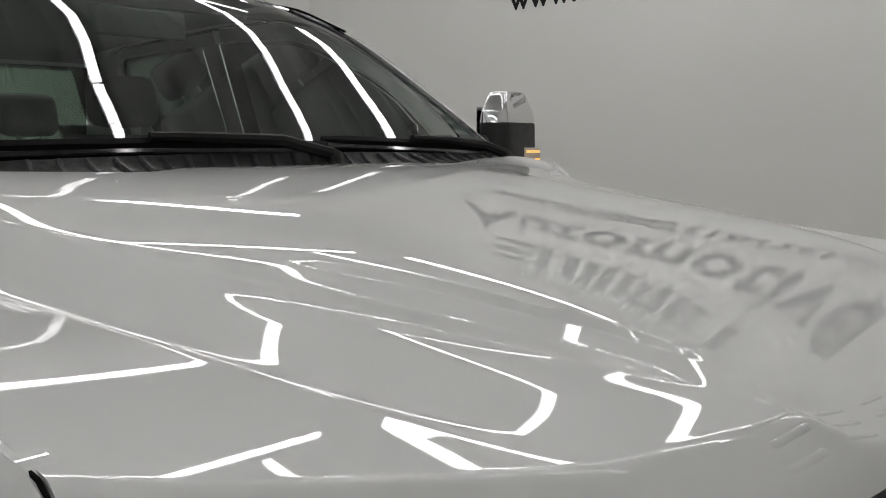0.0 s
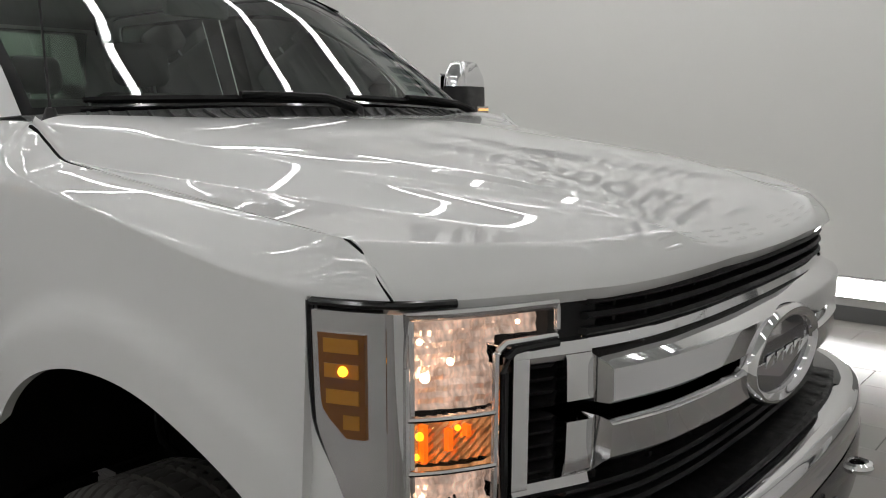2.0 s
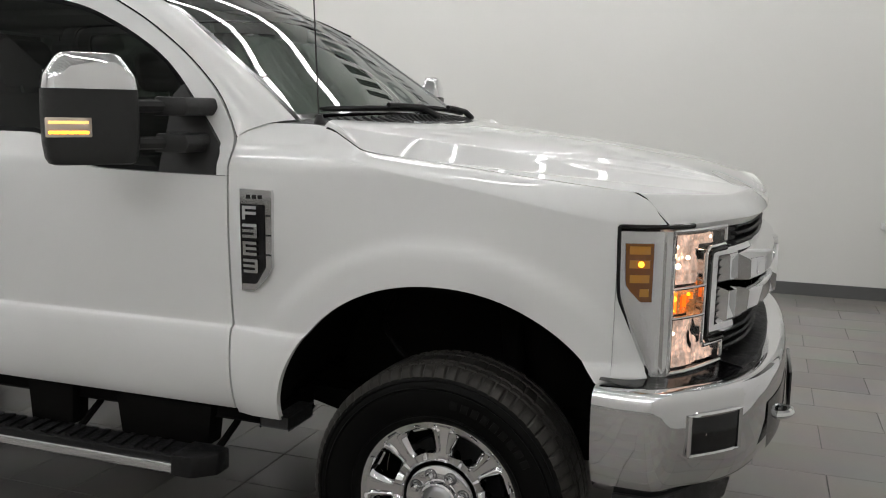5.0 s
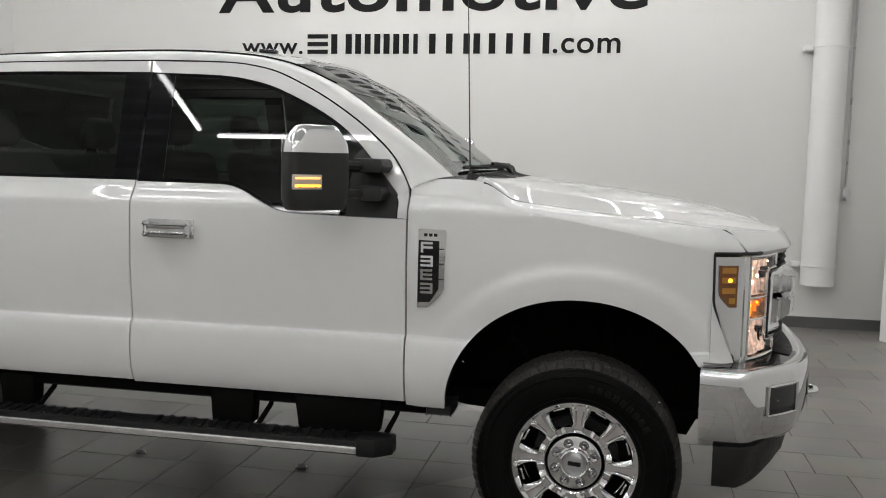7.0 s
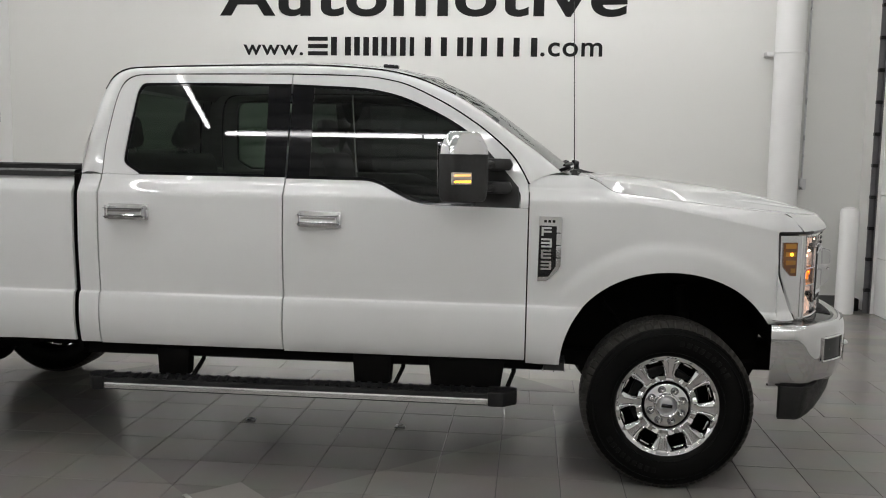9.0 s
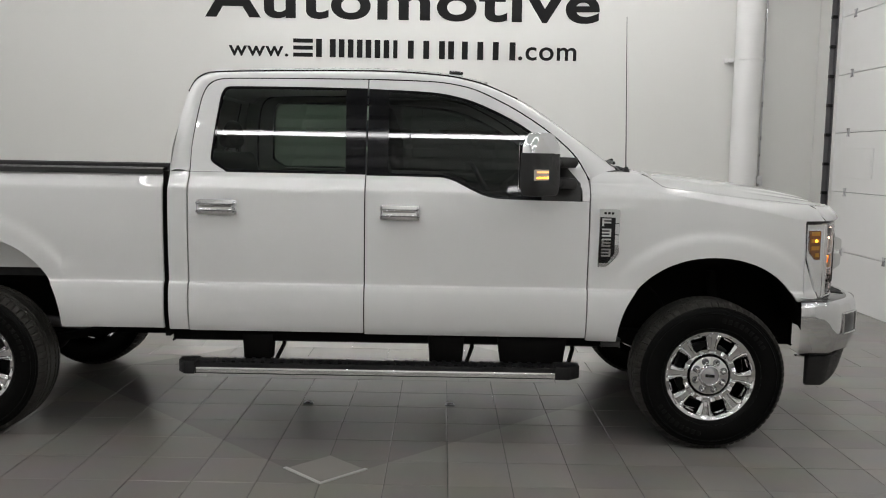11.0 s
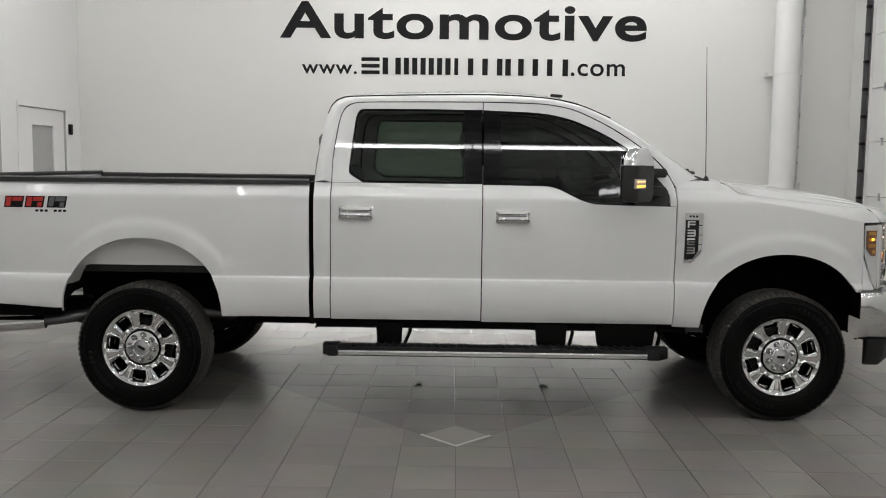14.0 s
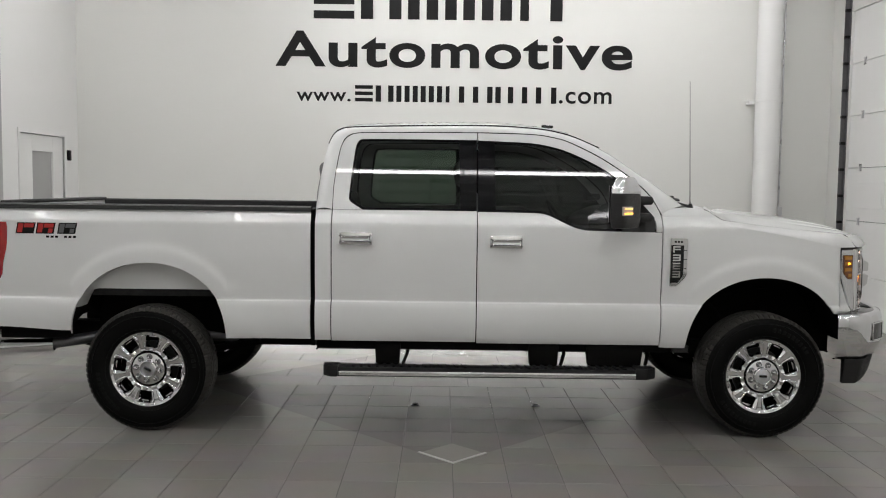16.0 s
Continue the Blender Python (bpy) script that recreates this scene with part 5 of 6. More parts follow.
def build_wheel():
    """A wheel round the y axis, its face towards -y."""
    wheel = thing("wheel", "", "")
    SEG = 420
    prof = [(0.240, -0.100, 0), (0.248, -0.116, 0), (0.262, -0.128, 0), (0.300, -0.139, 0), (0.340, -0.140, 0), (0.364, -0.135, 0), (0.374, -0.130, 0), (0.3765, -0.1325, 0), (0.381, -0.1315, 0)]
    tread = [(0.388, -0.1275, 4), (0.399, -0.120, 1), (0.408, -0.106, 1), (0.4125, -0.094, 1), (0.4125, -0.080, 5), (0.402, -0.077, 0), (0.402, -0.070, 0), (0.413, -0.067, 2), (0.4132, -0.055, 5), (0.4135, -0.041, 2),
             (0.404, -0.038, 0), (0.404, -0.030, 0), (0.414, -0.027, 3), (0.414, -0.013, 5), (0.414, 0.0, 3)]
    half = prof + tread
    full = half + [(r, -y, k) for r, y, k in reversed(half[:-1])]
    rows = []
    for i in range(SEG):
        row = []
        for r, y, kind in full:
            a = 2 * math.pi * i / SEG
            cut = {0: 0, 1: 0.008 * (i % 6 == 0), 2: 0.006 * (i % 6 == (1 if y > 0 else 4)), 3: 0.005 * (i % 7 == 0), 4: 0.003 * (i % 6 == 0), 5: 0}[kind]
            a += (y * 0.25 if kind else 0) + (0.005 if kind in (2, 3) and i % 6 < 3 else 0)
            row.append(((r - cut) * math.cos(a), y, (r - cut) * math.sin(a)))
        rows.append(row)
    n = len(prof)
    walls = grid([r[:n + 1] for r in rows], closed_u=True)
    walls = grid([r[len(full) - n - 1:] for r in rows], walls, closed_u=True)
    tyre = part("tyre", walls, RUBBER, wheel, "black rubber tyre", smooth=30, outward=False)
    part("tread", grid([r[n:len(full) - n] for r in rows], closed_u=True), TREAD, tyre, "dusty ribbed tread", smooth=30)
    # raised sidewall rings and worn print as plain bars
    for r in (0.268, 0.352):
        yy = -0.1295 if r < 0.3 else -0.1385
        part("sidewall_ring", revolve([(r, yy), (r + 0.002, yy - 0.0035), (r + 0.005, yy - 0.0035), (r + 0.007, yy)], 72), RUBBER, tyre)
    for base in (math.radians(60), math.radians(240)):
        for k in range(9):
            a = base + (k - 4) * 0.105
            bm = box(-0.011, 0.011, -0.1425, -0.1385, -0.013, 0.013, 0.002)
            part("sidewall_print", shift(bm, pose(0.318 * math.cos(a), 0, 0.318 * math.sin(a), 0, math.degrees(-a) + 90, 0)), PRINT_RUBBER, tyre)
    # rim: barrel, spokes, hub
    rim = part("rim", revolve([(0.242, 0.10), (0.228, 0.09), (0.224, 0.02), (0.224, -0.045), (0.229, -0.060), (0.231, -0.085), (0.238, -0.100), (0.2485, -0.108)], 96), CHROME, wheel, "chrome eight-spoke rim")
    one = part("spoke", spoke_mesh(), CHROME, rim, smooth=22)
    for k in range(1, 8):
        ob = new("spoke", one.data)
        ob.parent, ob.matrix_basis = rim, pose(0, 0, 0, 0, 45 * k, 0)
    for k in range(8):
        a = math.radians(45 * k + 22.5)
        slot = box(-0.024, 0.024, -0.082, -0.074, -0.004, 0.004, 0.002)
        part("window_step", shift(slot, pose(0.2165 * math.cos(a), 0, 0.2165 * math.sin(a), 0, math.degrees(-a) + 90, 0)), CHROME, rim)
    part("hub_gap", revolve([(0.109, -0.070), (0.118, -0.070), (0.118, -0.088)], 64), DARK, rim)
    part("hub", revolve([(0.0, -0.090), (0.046, -0.090), (0.048, -0.113), (0.052, -0.117), (0.058, -0.114), (0.062, -0.101), (0.068, -0.099), (0.098, -0.099), (0.105, -0.096), (0.109, -0.089), (0.111, -0.070)], 64), CHROME, rim)
    part("hub_cap", revolve([(0.0, -0.1110), (0.030, -0.1105), (0.036, -0.108), (0.047, -0.100)], 40), SATIN, rim, "grey centre cap")
    part("cap_mark", box(-0.026, 0.026, -0.1130, -0.109, -0.009, 0.009, 0.001), GLOSSY, rim)
    for k in range(8):
        a = math.radians(k * 45 + 22.5)
        part("lug_nut", shift(revolve([(0.0, -0.126), (0.007, -0.125), (0.0115, -0.119), (0.0125, -0.104), (0.0165, -0.0975)], 12), pose(0.080 * math.cos(a), 0, 0.080 * math.sin(a))), CHROME, rim, smooth=20)
        part("nut_well", shift(revolve([(0.0, -0.0992), (0.020, -0.0992)], 16), pose(0.080 * math.cos(a), 0, 0.080 * math.sin(a))), STEEL, rim, smooth=0)
    part("brake_disc", revolve([(0.05, 0.0), (0.165, -0.004), (0.17, 0.0), (0.17, 0.02), (0.05, 0.02)], 48), BRAKE, wheel, "dull grey brake disc")
    part("wheel_back", revolve([(0.0, 0.035), (0.224, 0.035)], 32), DARK, wheel, smooth=0)
    return wheel


first = build_wheel()
first.parent = TRUCK
first.matrix_basis = pose(0, -0.845, HUB_Z, 0, 4, 0)
for x, y, turn, spin in ((AXLE_R, -0.845, 0, 30), (0, 0.845, 180, 5), (AXLE_R, 0.845, 180, 0)):
    w = copy_thing(first, pose(x, y, HUB_Z, 0, 0, turn) @ pose(0, 0, 0, 0, spin, 0))
    w.parent = TRUCK

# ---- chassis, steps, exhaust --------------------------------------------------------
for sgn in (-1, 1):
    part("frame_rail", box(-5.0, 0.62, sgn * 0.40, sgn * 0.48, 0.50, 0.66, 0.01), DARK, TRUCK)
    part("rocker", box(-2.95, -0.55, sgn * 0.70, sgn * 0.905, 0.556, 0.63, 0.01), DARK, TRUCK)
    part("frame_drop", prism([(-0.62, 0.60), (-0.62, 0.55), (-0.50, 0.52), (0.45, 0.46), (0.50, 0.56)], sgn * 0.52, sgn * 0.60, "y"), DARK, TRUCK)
    step = part("running_board", prism([(-2.80, 0.402), (-0.86, 0.402), (-0.86, 0.462), (-2.80, 0.462)], sgn * 0.93, sgn * 1.055, "y", 0.006), TRIM_BLACK, TRUCK, "black running board with chrome edge")
    part("step_trim", prism([(-2.79, 0.409), (-0.862, 0.409), (-0.862, 0.440), (-2.79, 0.440)], sgn * 1.054, sgn * 1.064, "y", 0.004), SILVER, step, "chrome edge strip")
    for a, b, tip in ((-0.865, -0.725, -1), (-2.795, -2.895, 1)):
        cap = [(a, sgn * 0.925), (a, sgn * 1.066), (a + (b - a) * 0.55, sgn * 1.066), (b, sgn * 1.01), (b, sgn * 0.94)]
        part("end_cap", prism(cap, 0.400, 0.472, "z", 0.008), TRIM_BLACK, step)
    for x in np.arange(-2.72, -0.92, 0.052):
        if -1.98 < x < -1.82:
            continue
        part("tread_bar", prism([(x, sgn * 0.945), (x + 0.02, sgn * 0.945), (x + 0.034, sgn * 1.04), (x + 0.014, sgn * 1.04)], 0.4615, 0.470, "z"), TRIM_BLACK, step, smooth=0)
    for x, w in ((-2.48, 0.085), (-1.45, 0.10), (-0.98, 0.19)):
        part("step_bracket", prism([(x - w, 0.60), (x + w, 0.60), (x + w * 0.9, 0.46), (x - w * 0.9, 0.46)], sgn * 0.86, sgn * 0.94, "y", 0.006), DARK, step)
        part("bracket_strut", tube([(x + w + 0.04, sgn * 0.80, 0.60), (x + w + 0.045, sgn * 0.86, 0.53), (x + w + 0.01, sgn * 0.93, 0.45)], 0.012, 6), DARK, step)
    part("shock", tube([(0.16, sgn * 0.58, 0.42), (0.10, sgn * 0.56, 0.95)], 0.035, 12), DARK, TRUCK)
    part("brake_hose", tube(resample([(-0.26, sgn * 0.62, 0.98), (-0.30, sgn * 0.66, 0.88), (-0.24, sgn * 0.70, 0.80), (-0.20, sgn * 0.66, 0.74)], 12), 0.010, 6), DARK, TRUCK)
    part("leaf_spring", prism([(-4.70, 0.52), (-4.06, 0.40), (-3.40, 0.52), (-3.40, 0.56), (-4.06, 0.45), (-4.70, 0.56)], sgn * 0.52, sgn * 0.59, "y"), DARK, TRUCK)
    for x in (-3.98, -3.72):
        part("frame_bolt", shift(revolve([(0.0, -0.012), (0.012, -0.012), (0.022, -0.004), (0.026, 0.0), (0.026, 0.02)], 16), pose(x, sgn * 0.515, 0.868, 0, 0, 0 if sgn < 0 else 180)), SATIN, TRUCK)
    part("mud_flap", box(-0.60, -0.50, sgn * 0.80, sgn * 0.95, 0.565, 0.605, 0.006), PLASTIC, TRUCK)
part("front_axle", tube([(0, -0.72, HUB_Z), (0, 0.72, HUB_Z)], 0.055, 14), DARK, TRUCK)
part("rear_axle", tube([(AXLE_R, -0.72, HUB_Z), (AXLE_R, 0.72, HUB_Z)], 0.06, 14), DARK, TRUCK)
bm = bmesh.new()
bmesh.ops.create_uvsphere(bm, u_segments=20, v_segments=12, radius=0.16)
part("rear_differential", shift(bm, pose(AXLE_R, 0, HUB_Z)), DARK, TRUCK)
part("cross_member", box(-2.2, -1.9, -0.45, 0.45, 0.50, 0.58, 0.01), DARK, TRUCK)
part("gearbox", box(-1.55, -0.75, -0.25, 0.25, 0.42, 0.62, 0.04), DARK, TRUCK)
part("skid_bracket", prism([(-1.30, 0.60), (-1.12, 0.60), (-1.14, 0.545), (-1.18, 0.52), (-1.27, 0.52), (-1.29, 0.55)], -0.62, -0.56, "y"), DARK, TRUCK)
part("fuel_tank", box(-3.3, -2.2, 0.05, 0.42, 0.46, 0.64, 0.03), DARK, TRUCK)
pipe = part("exhaust_pipe", tube(resample([(-3.2, -0.30, 0.50), (-3.6, -0.45, 0.54), (-4.3, -0.50, 0.60), (-4.55, -0.70, 0.57), (-4.8, -0.80, 0.545)], 24), 0.038, 12), STEEL, TRUCK)
part("exhaust_tip", tube([(-4.74, -0.80, 0.545), (-5.06, -0.86, 0.530)], [0.046, 0.050], 20, cap=False), CHROME, pipe, "polished exhaust tip")

# ---- bed, tail lamps, rear bumper ---------------------------------------------------------
part("bed_floor", box(-5.0, -3.0, -0.80, 0.80, 0.88, 0.92), LINER, TRUCK, smooth=0)
part("bed_front_wall", box(-3.04, -2.99, -0.86, 0.86, 0.90, 1.478, 0.006), LINER, TRUCK)
tail = part("tailgate", box(-5.06, -5.00, -0.84, 0.84, 0.90, 1.49, 0.012), PAINT, TRUCK)
part("tailgate_cap", box(-5.065, -4.985, -0.84, 0.84, 1.488, 1.512, 0.008), PLASTIC, tail)
part("bed_hook", box(-4.72, -4.70, 0.80, 0.835, 1.40, 1.44, 0.004), SATIN, TRUCK)
for sgn in (-1, 1):
    rows = []
    edge = pchip([(0.99, -5.02), (1.03, -4.998), (1.10, -4.988), (1.24, -4.960), (1.36, -4.957), (1.375, -4.965)])
    for z in spread(1.005, 1.375, 14):
        rows.append([(x, sgn * (side_y(-4.9, z) + 0.005), z) for x in np.linspace(-5.075, edge(z), 6)])
    part("tail_lamp", flange(grid(rows), (0, -sgn * 0.03, 0)), RED, TRUCK, "red tail lamp")
    part("bed_gap", box(-2.987, -2.959, sgn * 0.80, sgn * 0.935, 0.58, 1.478), DARK, TRUCK, smooth=0)
rb = part("rear_bumper", box(-5.25, -5.08, -0.96, 0.96, 0.60, 0.80, 0.03), CHROME, TRUCK, "chrome rear bumper")
part("corner_shield", box(-5.05, -4.60, -0.90, -0.80, 0.60, 0.70, 0.01), DARK, TRUCK)

# ---- mirrors -------------------------------------------------------------------------------
def tow_mirror(sgn, cx, cy, turn, up):
    """The head stands askew: its outer edge lies further back."""
    c, s = math.cos(radians(turn)), math.sin(radians(turn))
    U, V = Vector((-s, sgn * c, 0)), Vector((c, sgn * s, 0))
    mid = Vector((cx, sgn * cy, up))

    def ring_at(z, grow=1.0, m=36, back=0.0):
        r = []
        for a in np.linspace(0, 2 * math.pi, m, endpoint=False):
            c, s = math.cos(a), math.sin(a)
            eu = (abs(c) ** 0.38) * (1 if c >= 0 else -1)
            ev = (abs(s) ** 0.6) * (1 if s >= 0 else -1)
            r.append(mid + U * (0.134 * grow * eu) + V * (0.062 * grow * ev * (1 if ev > 0 else 0.75) + back) + Vector((0, 0, z)))
        return r

    def shell(stack, cap):
        rows = [ring_at(z, g) for z, g in stack]
        bm = grid(rows, closed_v=True)
        bm.verts.ensure_lookup_table()
        n = (len(rows) - 1) * 36 if cap else 0
        bm.faces.new([bm.verts[n + i] for i in range(36)])
        return bm
    head = part("tow_mirror", shell([(1.393, 0.80), (1.397, 0.88), (1.412, 0.945), (1.455, 0.99), (1.53, 1.0), (1.607, 0.985)], False), PLASTIC, TRUCK, "black tow mirror with chrome cap and lit marker", smooth=35)
    part("mirror_cap", shell([(1.6085, 0.985), (1.640, 0.945), (1.650, 0.92), (1.686, 0.74), (1.700, 0.66), (1.708, 0.58), (1.711, 0.45)], True), CHROME, head, "chrome cap", smooth=35)
    bm = box(-0.116, 0.116, -0.0495, -0.0475, 1.43, 1.66, 0.0008)
    M = Matrix(((U.x, V.x, 0, mid.x), (U.y, V.y, 0, mid.y), (0, 0, 1, up), (0, 0, 0, 1)))
    part("mirror_glass", shift(bm, M), CHROME, head, "mirror glass", smooth=0)
    # the marker lies on the outer half of the front shell
    mk = part("mirror_marker", shift(box(0.008, 0.132, 0.050, 0.0645, 1.472, 1.528, 0.004), M), LENS_WARM, head, "lit amber and clear marker")
    for z in (1.486, 1.514):
        part("marker_strip", shift(box(0.018, 0.124, 0.0635, 0.0665, z - 0.004, z + 0.004, 0.001), M), AMBER_BULB if z < 1.5 else CLEAR_WARM, mk)
    for z in (1.452, 1.562):
        p = mid - U * 0.125 + Vector((0, 0, z))
        part("mirror_arm", tube([p + U * 0.03, (-0.86, sgn * 1.02, z)], 0.020, 8), PLASTIC, head)
        part("arm_block", prism([(-0.90, z - 0.028), (-0.785, z - 0.026), (-0.772, z), (-0.785, z + 0.028), (-0.89, z + 0.030)], sgn * (SECTION(z) - 0.01), sgn * 1.045, "y", 0.006), PLASTIC, head)


tow_mirror(-1, -0.994, 1.203, 38.3, 0.0)
tow_mirror(1, -0.835, 1.190, 14, 0.022)

# ---- badges ------------------------------------------------------------------------------
for sgn in (-1, 1):
    def vent_plate(poly, off, thick):
        bm = bmesh.new()
        bm.faces.new([bm.verts.new((x, sgn * (fender_y(x, z) + off), z)) for x, z in poly])
        return flange(bm, (0, -sgn * thick, 0))
    vent = part("fender_vent", vent_plate([(-0.640, 1.320), (-0.534, 1.318), (-0.530, 1.305), (-0.533, 1.085), (-0.545, 1.060), (-0.585, 1.018), (-0.60, 1.008), (-0.642, 1.006)], 0.016, 0.02), CHROME, TRUCK, "chrome fender vent with black insert")
    part("vent_insert", vent_plate([(-0.638, 1.276), (-0.556, 1.274), (-0.556, 1.082), (-0.590, 1.030), (-0.640, 1.028)], 0.0185, 0.004), GLOSSY, vent)
    for k in range(4):
        z = 1.248 - 0.054 * k
        for dz in (-0.017, 0.0, 0.017):
            if k == 0 and dz < 0:
                continue
            part("badge_bar", vent_plate([(-0.628, z + dz - 0.0045), (-0.580, z + dz - 0.0045), (-0.580, z + dz + 0.0045), (-0.628, z + dz + 0.0045)], 0.0225, 0.005), CHROME, vent, smooth=0)
        part("badge_bar", vent_plate([(-0.588 if k % 2 else -0.628, z - 0.02), (-0.578 if k % 2 else -0.618, z - 0.02), (-0.578 if k % 2 else -0.618, z + 0.02), (-0.588 if k % 2 else -0.628, z + 0.02)], 0.0222, 0.005), CHROME, vent, smooth=0)
    for k in range(3):
        x = -0.617 + 0.020 * k
        part("trim_mark", vent_plate([(x, 1.291), (x + 0.013, 1.291), (x + 0.013, 1.303), (x, 1.303)], 0.0172, 0.002), GLOSSY, vent, smooth=0)
    for z in (1.24, 1.18, 1.12):
        part("vent_notch", vent_plate([(-0.558, z), (-0.536, z), (-0.536, z + 0.004), (-0.558, z + 0.004)], 0.0175, 0.002), GLOSSY, vent, smooth=0)

    # bed decal as plain red blocks
    def decal(poly, mat, off):
        bm = bmesh.new()
        bm.faces.new([bm.verts.new((x, sgn * (side_y(x, z) + off), z)) for x, z in poly])
        return bm
    for k, x in enumerate((-4.895, -4.765, -4.625)):
        mat = RED_DECAL if k < 2 else STEEL
        o = part("bed_decal", decal([(x - 0.008, 1.300), (x + 0.110, 1.300), (x + 0.124, 1.372), (x + 0.004, 1.372)], BLACK_INK, 0.0015), BLACK_INK, TRUCK, "red and black bed decal", smooth=0)
        part("decal_block", decal([(x + 0.002, 1.308), (x + 0.034, 1.308), (x + 0.046, 1.366), (x + 0.012, 1.366)], mat, 0.003), mat, o, smooth=0)
        part("decal_block", decal([(x + 0.046, 1.340), (x + 0.108, 1.340), (x + 0.114, 1.366), (x + 0.052, 1.366)], mat, 0.003), mat, o, smooth=0)
        if k:
            part("decal_block", decal([(x + 0.072, 1.306), (x + 0.100, 1.306), (x + 0.106, 1.334), (x + 0.078, 1.334)], mat, 0.003), mat, o, smooth=0)
    for k in range(7):
        if k == 3:
            continue
        x = -4.705 + 0.029 * k
        part("decal_print", decal([(x, 1.274), (x + 0.020, 1.274), (x + 0.022, 1.288), (x + 0.002, 1.288)], BLACK_INK, 0.0015), BLACK_INK, TRUCK, smooth=0)

# ---- inside the cab ----------------------------------------------------------------------------
rows = []
for y in np.linspace(-0.84, 0.84, 15):
    k = 0.03 * math.cos(y * 3)
    rows.append([(-0.56, y, 1.49), (-0.66, y, 1.515), (-0.86, y, 1.50 + k * 0.5), (-1.0, y, 1.46 + k), (-1.06, y, 1.38), (-1.05, y, 1.20), (-0.98, y, 0.98), (-0.80, y, 0.95)])
dash = part("dashboard", grid(rows), DASH, TRUCK)
part("hub_pad", shift(box(-0.07, 0.07, -0.06, 0.06, -0.03, 0.03, 0.02), pose(-1.17, 0.40, 1.36, 0, 62, 0)), DASH, dash)
part("steering_wheel", shift(tube([(0.185 * math.cos(a), 0.185 * math.sin(a), 0) for a in np.linspace(0, 2 * math.pi, 37)], 0.016, 8, cap=False), pose(-1.19, 0.40, 1.36, 0, 62, 0)), DASH, dash)


def seat_shape(x, y, w, back_h, head):
    bm = box(x - 0.26, x + 0.26, y - w, y + w, 0.98, 1.14, 0.05, seg=3)
    s = part("seat", bm, SEAT, TRUCK, "dark grey cloth seat")
    b = box(-0.07, 0.07, -w, w, 0.0, back_h, 0.055, seg=3)
    part("backrest", shift(b, pose(x - 0.27, y, 1.06, 0, -14, 0)), SEAT, s)
    for hy in head:
        h = box(-0.05, 0.05, -0.13, 0.13, 0.0, 0.19, 0.05, seg=3)
        part("headrest", shift(h, pose(x - 0.27 - 0.25 * (back_h + 0.05), y + hy, 1.06 + 0.97 * (back_h + 0.03), 0, -10, 0)), SEAT, s)
        for q in (-0.05, 0.05):
            part("headrest_post", tube([(x - 0.27 - 0.25 * (back_h - 0.03), y + hy + q, 1.06 + 0.97 * (back_h - 0.03)), (x - 0.27 - 0.25 * (back_h + 0.06), y + hy + q, 1.06 + 0.97 * (back_h + 0.06))], 0.006, 6), SATIN, s)


seat_shape(-1.55, -0.42, 0.25, 0.56, (0,))
seat_shape(-1.55, 0.42, 0.25, 0.56, (0,))
seat_shape(-2.50, 0.0, 0.68, 0.54, (-0.44, 0.44))
part("console", box(-1.75, -1.05, -0.13, 0.13, 0.90, 1.20, 0.04), DASH, TRUCK)
part("cabin_mirror", box(-1.02, -0.99, -0.12, 0.12, 1.83, 1.90, 0.012), DASH, TRUCK)
for sgn in (-1, 1):
    part("door_trim", box(-2.85, -0.80, sgn * 0.80, sgn * 0.858, 0.70, 1.40, 0.01), DASH, TRUCK)

# ---- floor tiles, last -----------------------------------------------------------------------
TX, TY, X0, Y0 = 0.31, 0.335, -2.053, 0.436


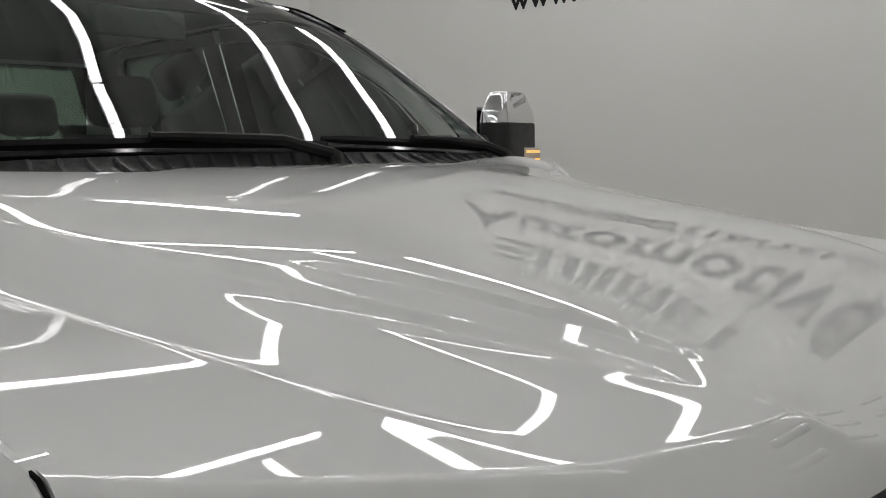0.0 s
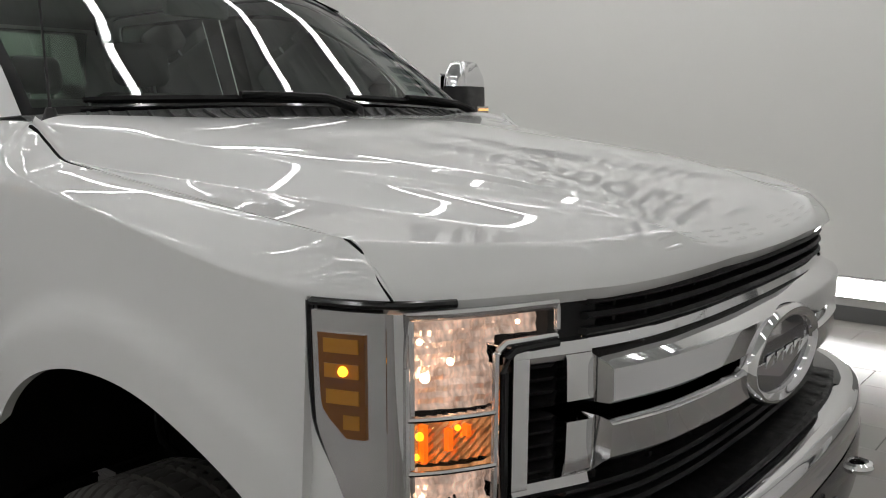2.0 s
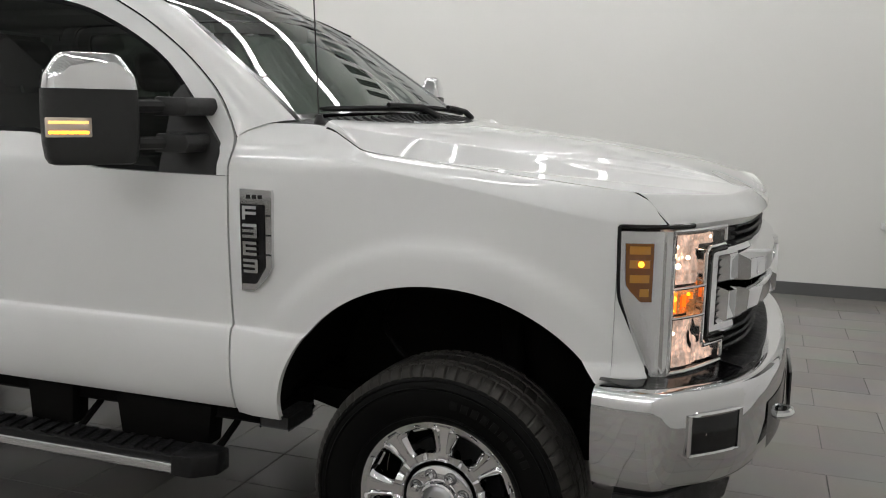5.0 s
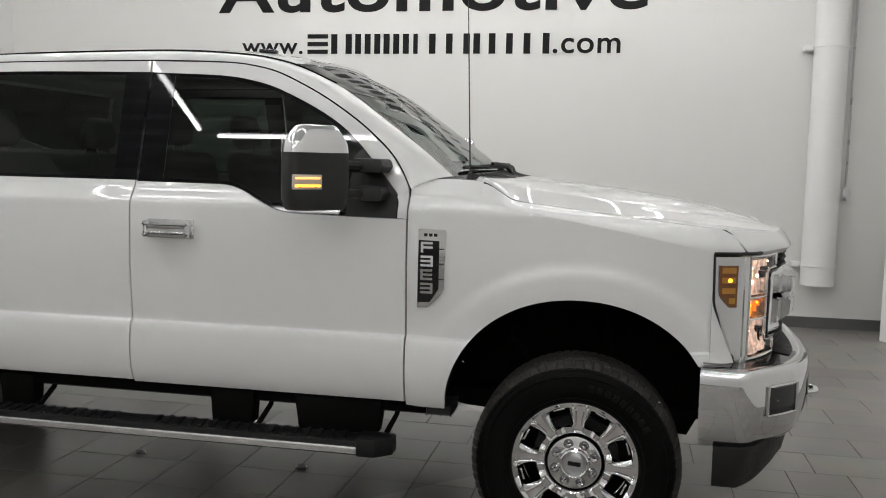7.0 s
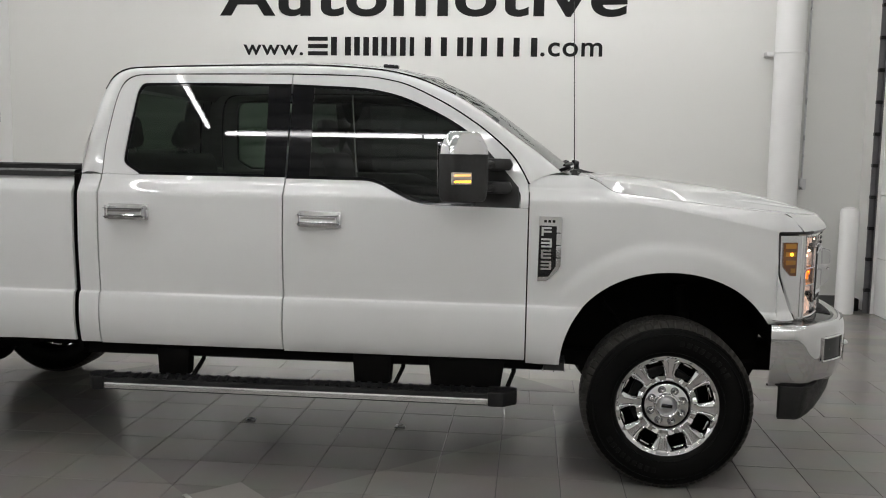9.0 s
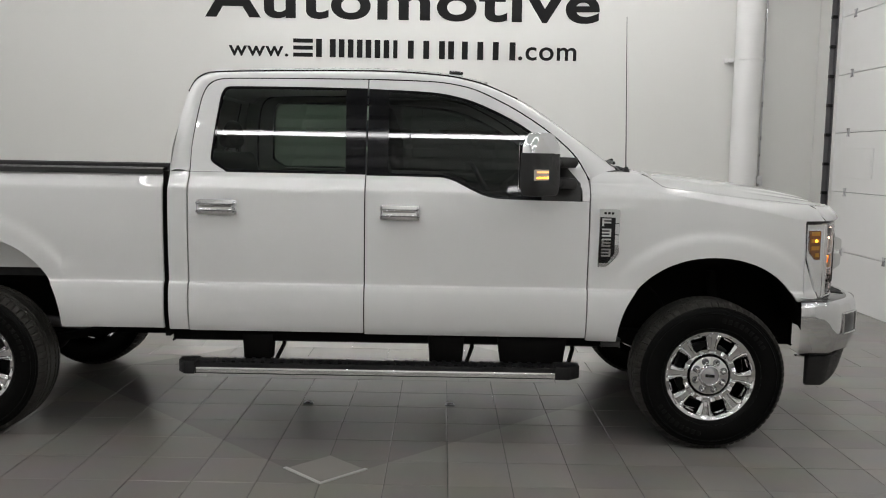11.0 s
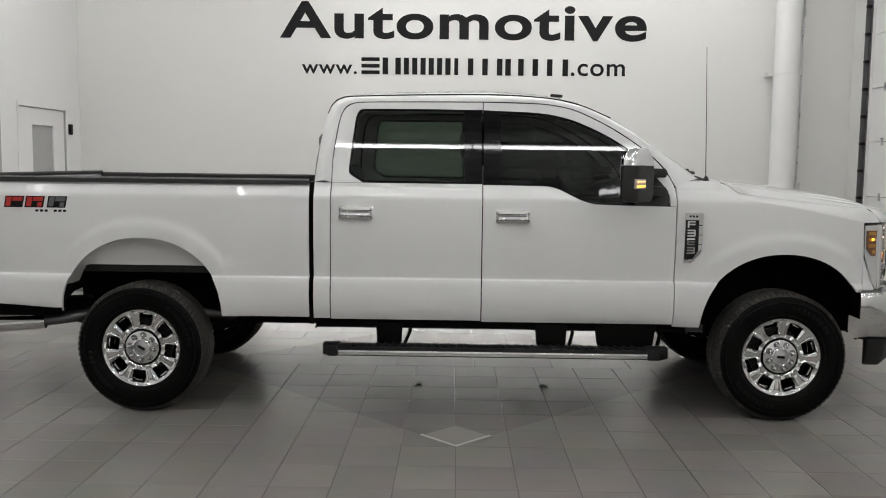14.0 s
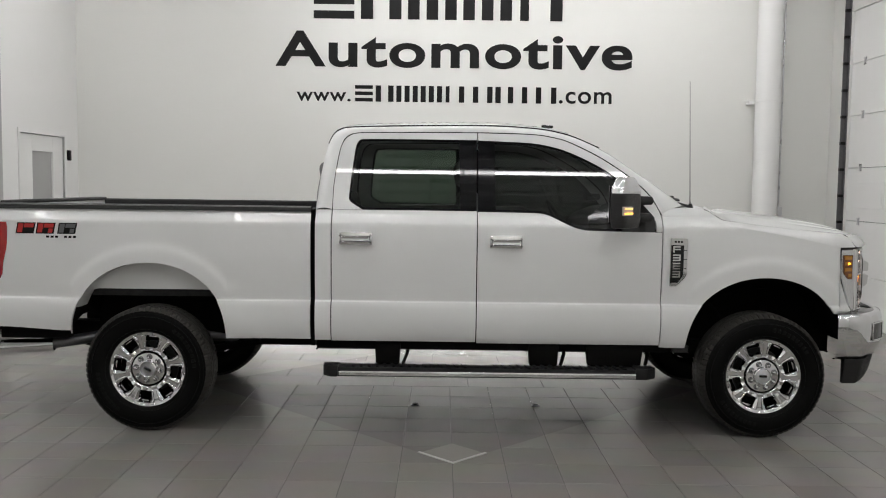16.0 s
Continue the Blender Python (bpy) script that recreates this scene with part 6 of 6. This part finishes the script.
def tile_mesh(w, d, name):
    g, h = 0.0016, 0.006
    vs = []
    for a, b, z in ((w / 2 - g, d / 2 - g, -h), (w / 2 - g, d / 2 - g, -0.0012), (w / 2 - g - 0.0015, d / 2 - g - 0.0015, 0.0)):
        vs += [(-a, -b, z), (a, -b, z), (a, b, z), (-a, b, z)]
    fs = [(8, 9, 10, 11)]
    for k in (0, 4):
        for i in range(4):
            fs.append((k + i, k + (i + 1) % 4, k + 4 + (i + 1) % 4, k + 4 + i))
    me = bpy.data.meshes.new(name)
    me.from_pydata(vs, [], fs)
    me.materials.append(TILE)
    return me, vs, fs


SMALL, LONG = tile_mesh(TX, TY, "tile"), tile_mesh(2 * TX, TY, "tile_long")
rng = random.Random(4)
spots = []
for j in range(-31, 15):
    y = Y0 + (j + 0.5) * TY
    if y + TY / 2 < WALL_F or y - TY / 2 > WALL_Y:
        continue
    long_row = j >= 0
    step = 2 * TX if long_row else TX
    off = TX * (0.5 + (j % 2)) if long_row else 0.0
    i0 = int((WALL_L - X0) / step) - 1
    for i in range(i0, int((WALL_R - X0) / step) + 2):
        x = X0 + off + (i + 0.5) * step
        if WALL_L < x + step / 2 and x - step / 2 < WALL_R:
            spots.append((x, y, long_row))
near = sorted(spots, key=lambda s: (s[0] + 1.6) ** 2 * 0.6 + (s[1] + 0.9) ** 2)
for x, y, is_long in near[:300]:
    ob = new("tile", (LONG if is_long else SMALL)[0])
    ob.location = (x, y, rng.uniform(-0.0004, 0.0004))
    ob.rotation_euler = (rng.uniform(-0.0004, 0.0004), rng.uniform(-0.0004, 0.0004), 0)
    ob.parent = floor
vs, fs = [], []
for x, y, is_long in near[300:]:
    _, v, f = LONG if is_long else SMALL
    n = len(vs)
    a, b, c = rng.uniform(-0.0004, 0.0004), rng.uniform(-0.0004, 0.0004), rng.uniform(-0.0004, 0.0004)
    vs += [(x + p[0], y + p[1], p[2] + c + a * p[0] + b * p[1]) for p in v]
    fs += [tuple(n + q for q in face) for face in f]
me = bpy.data.meshes.new("far_tiles")
me.from_pydata(vs, [], fs)
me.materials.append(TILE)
far = new("far_tiles", me)
far.parent = floor
tagged(far, "dark grey floor tiles", kind="stuff")
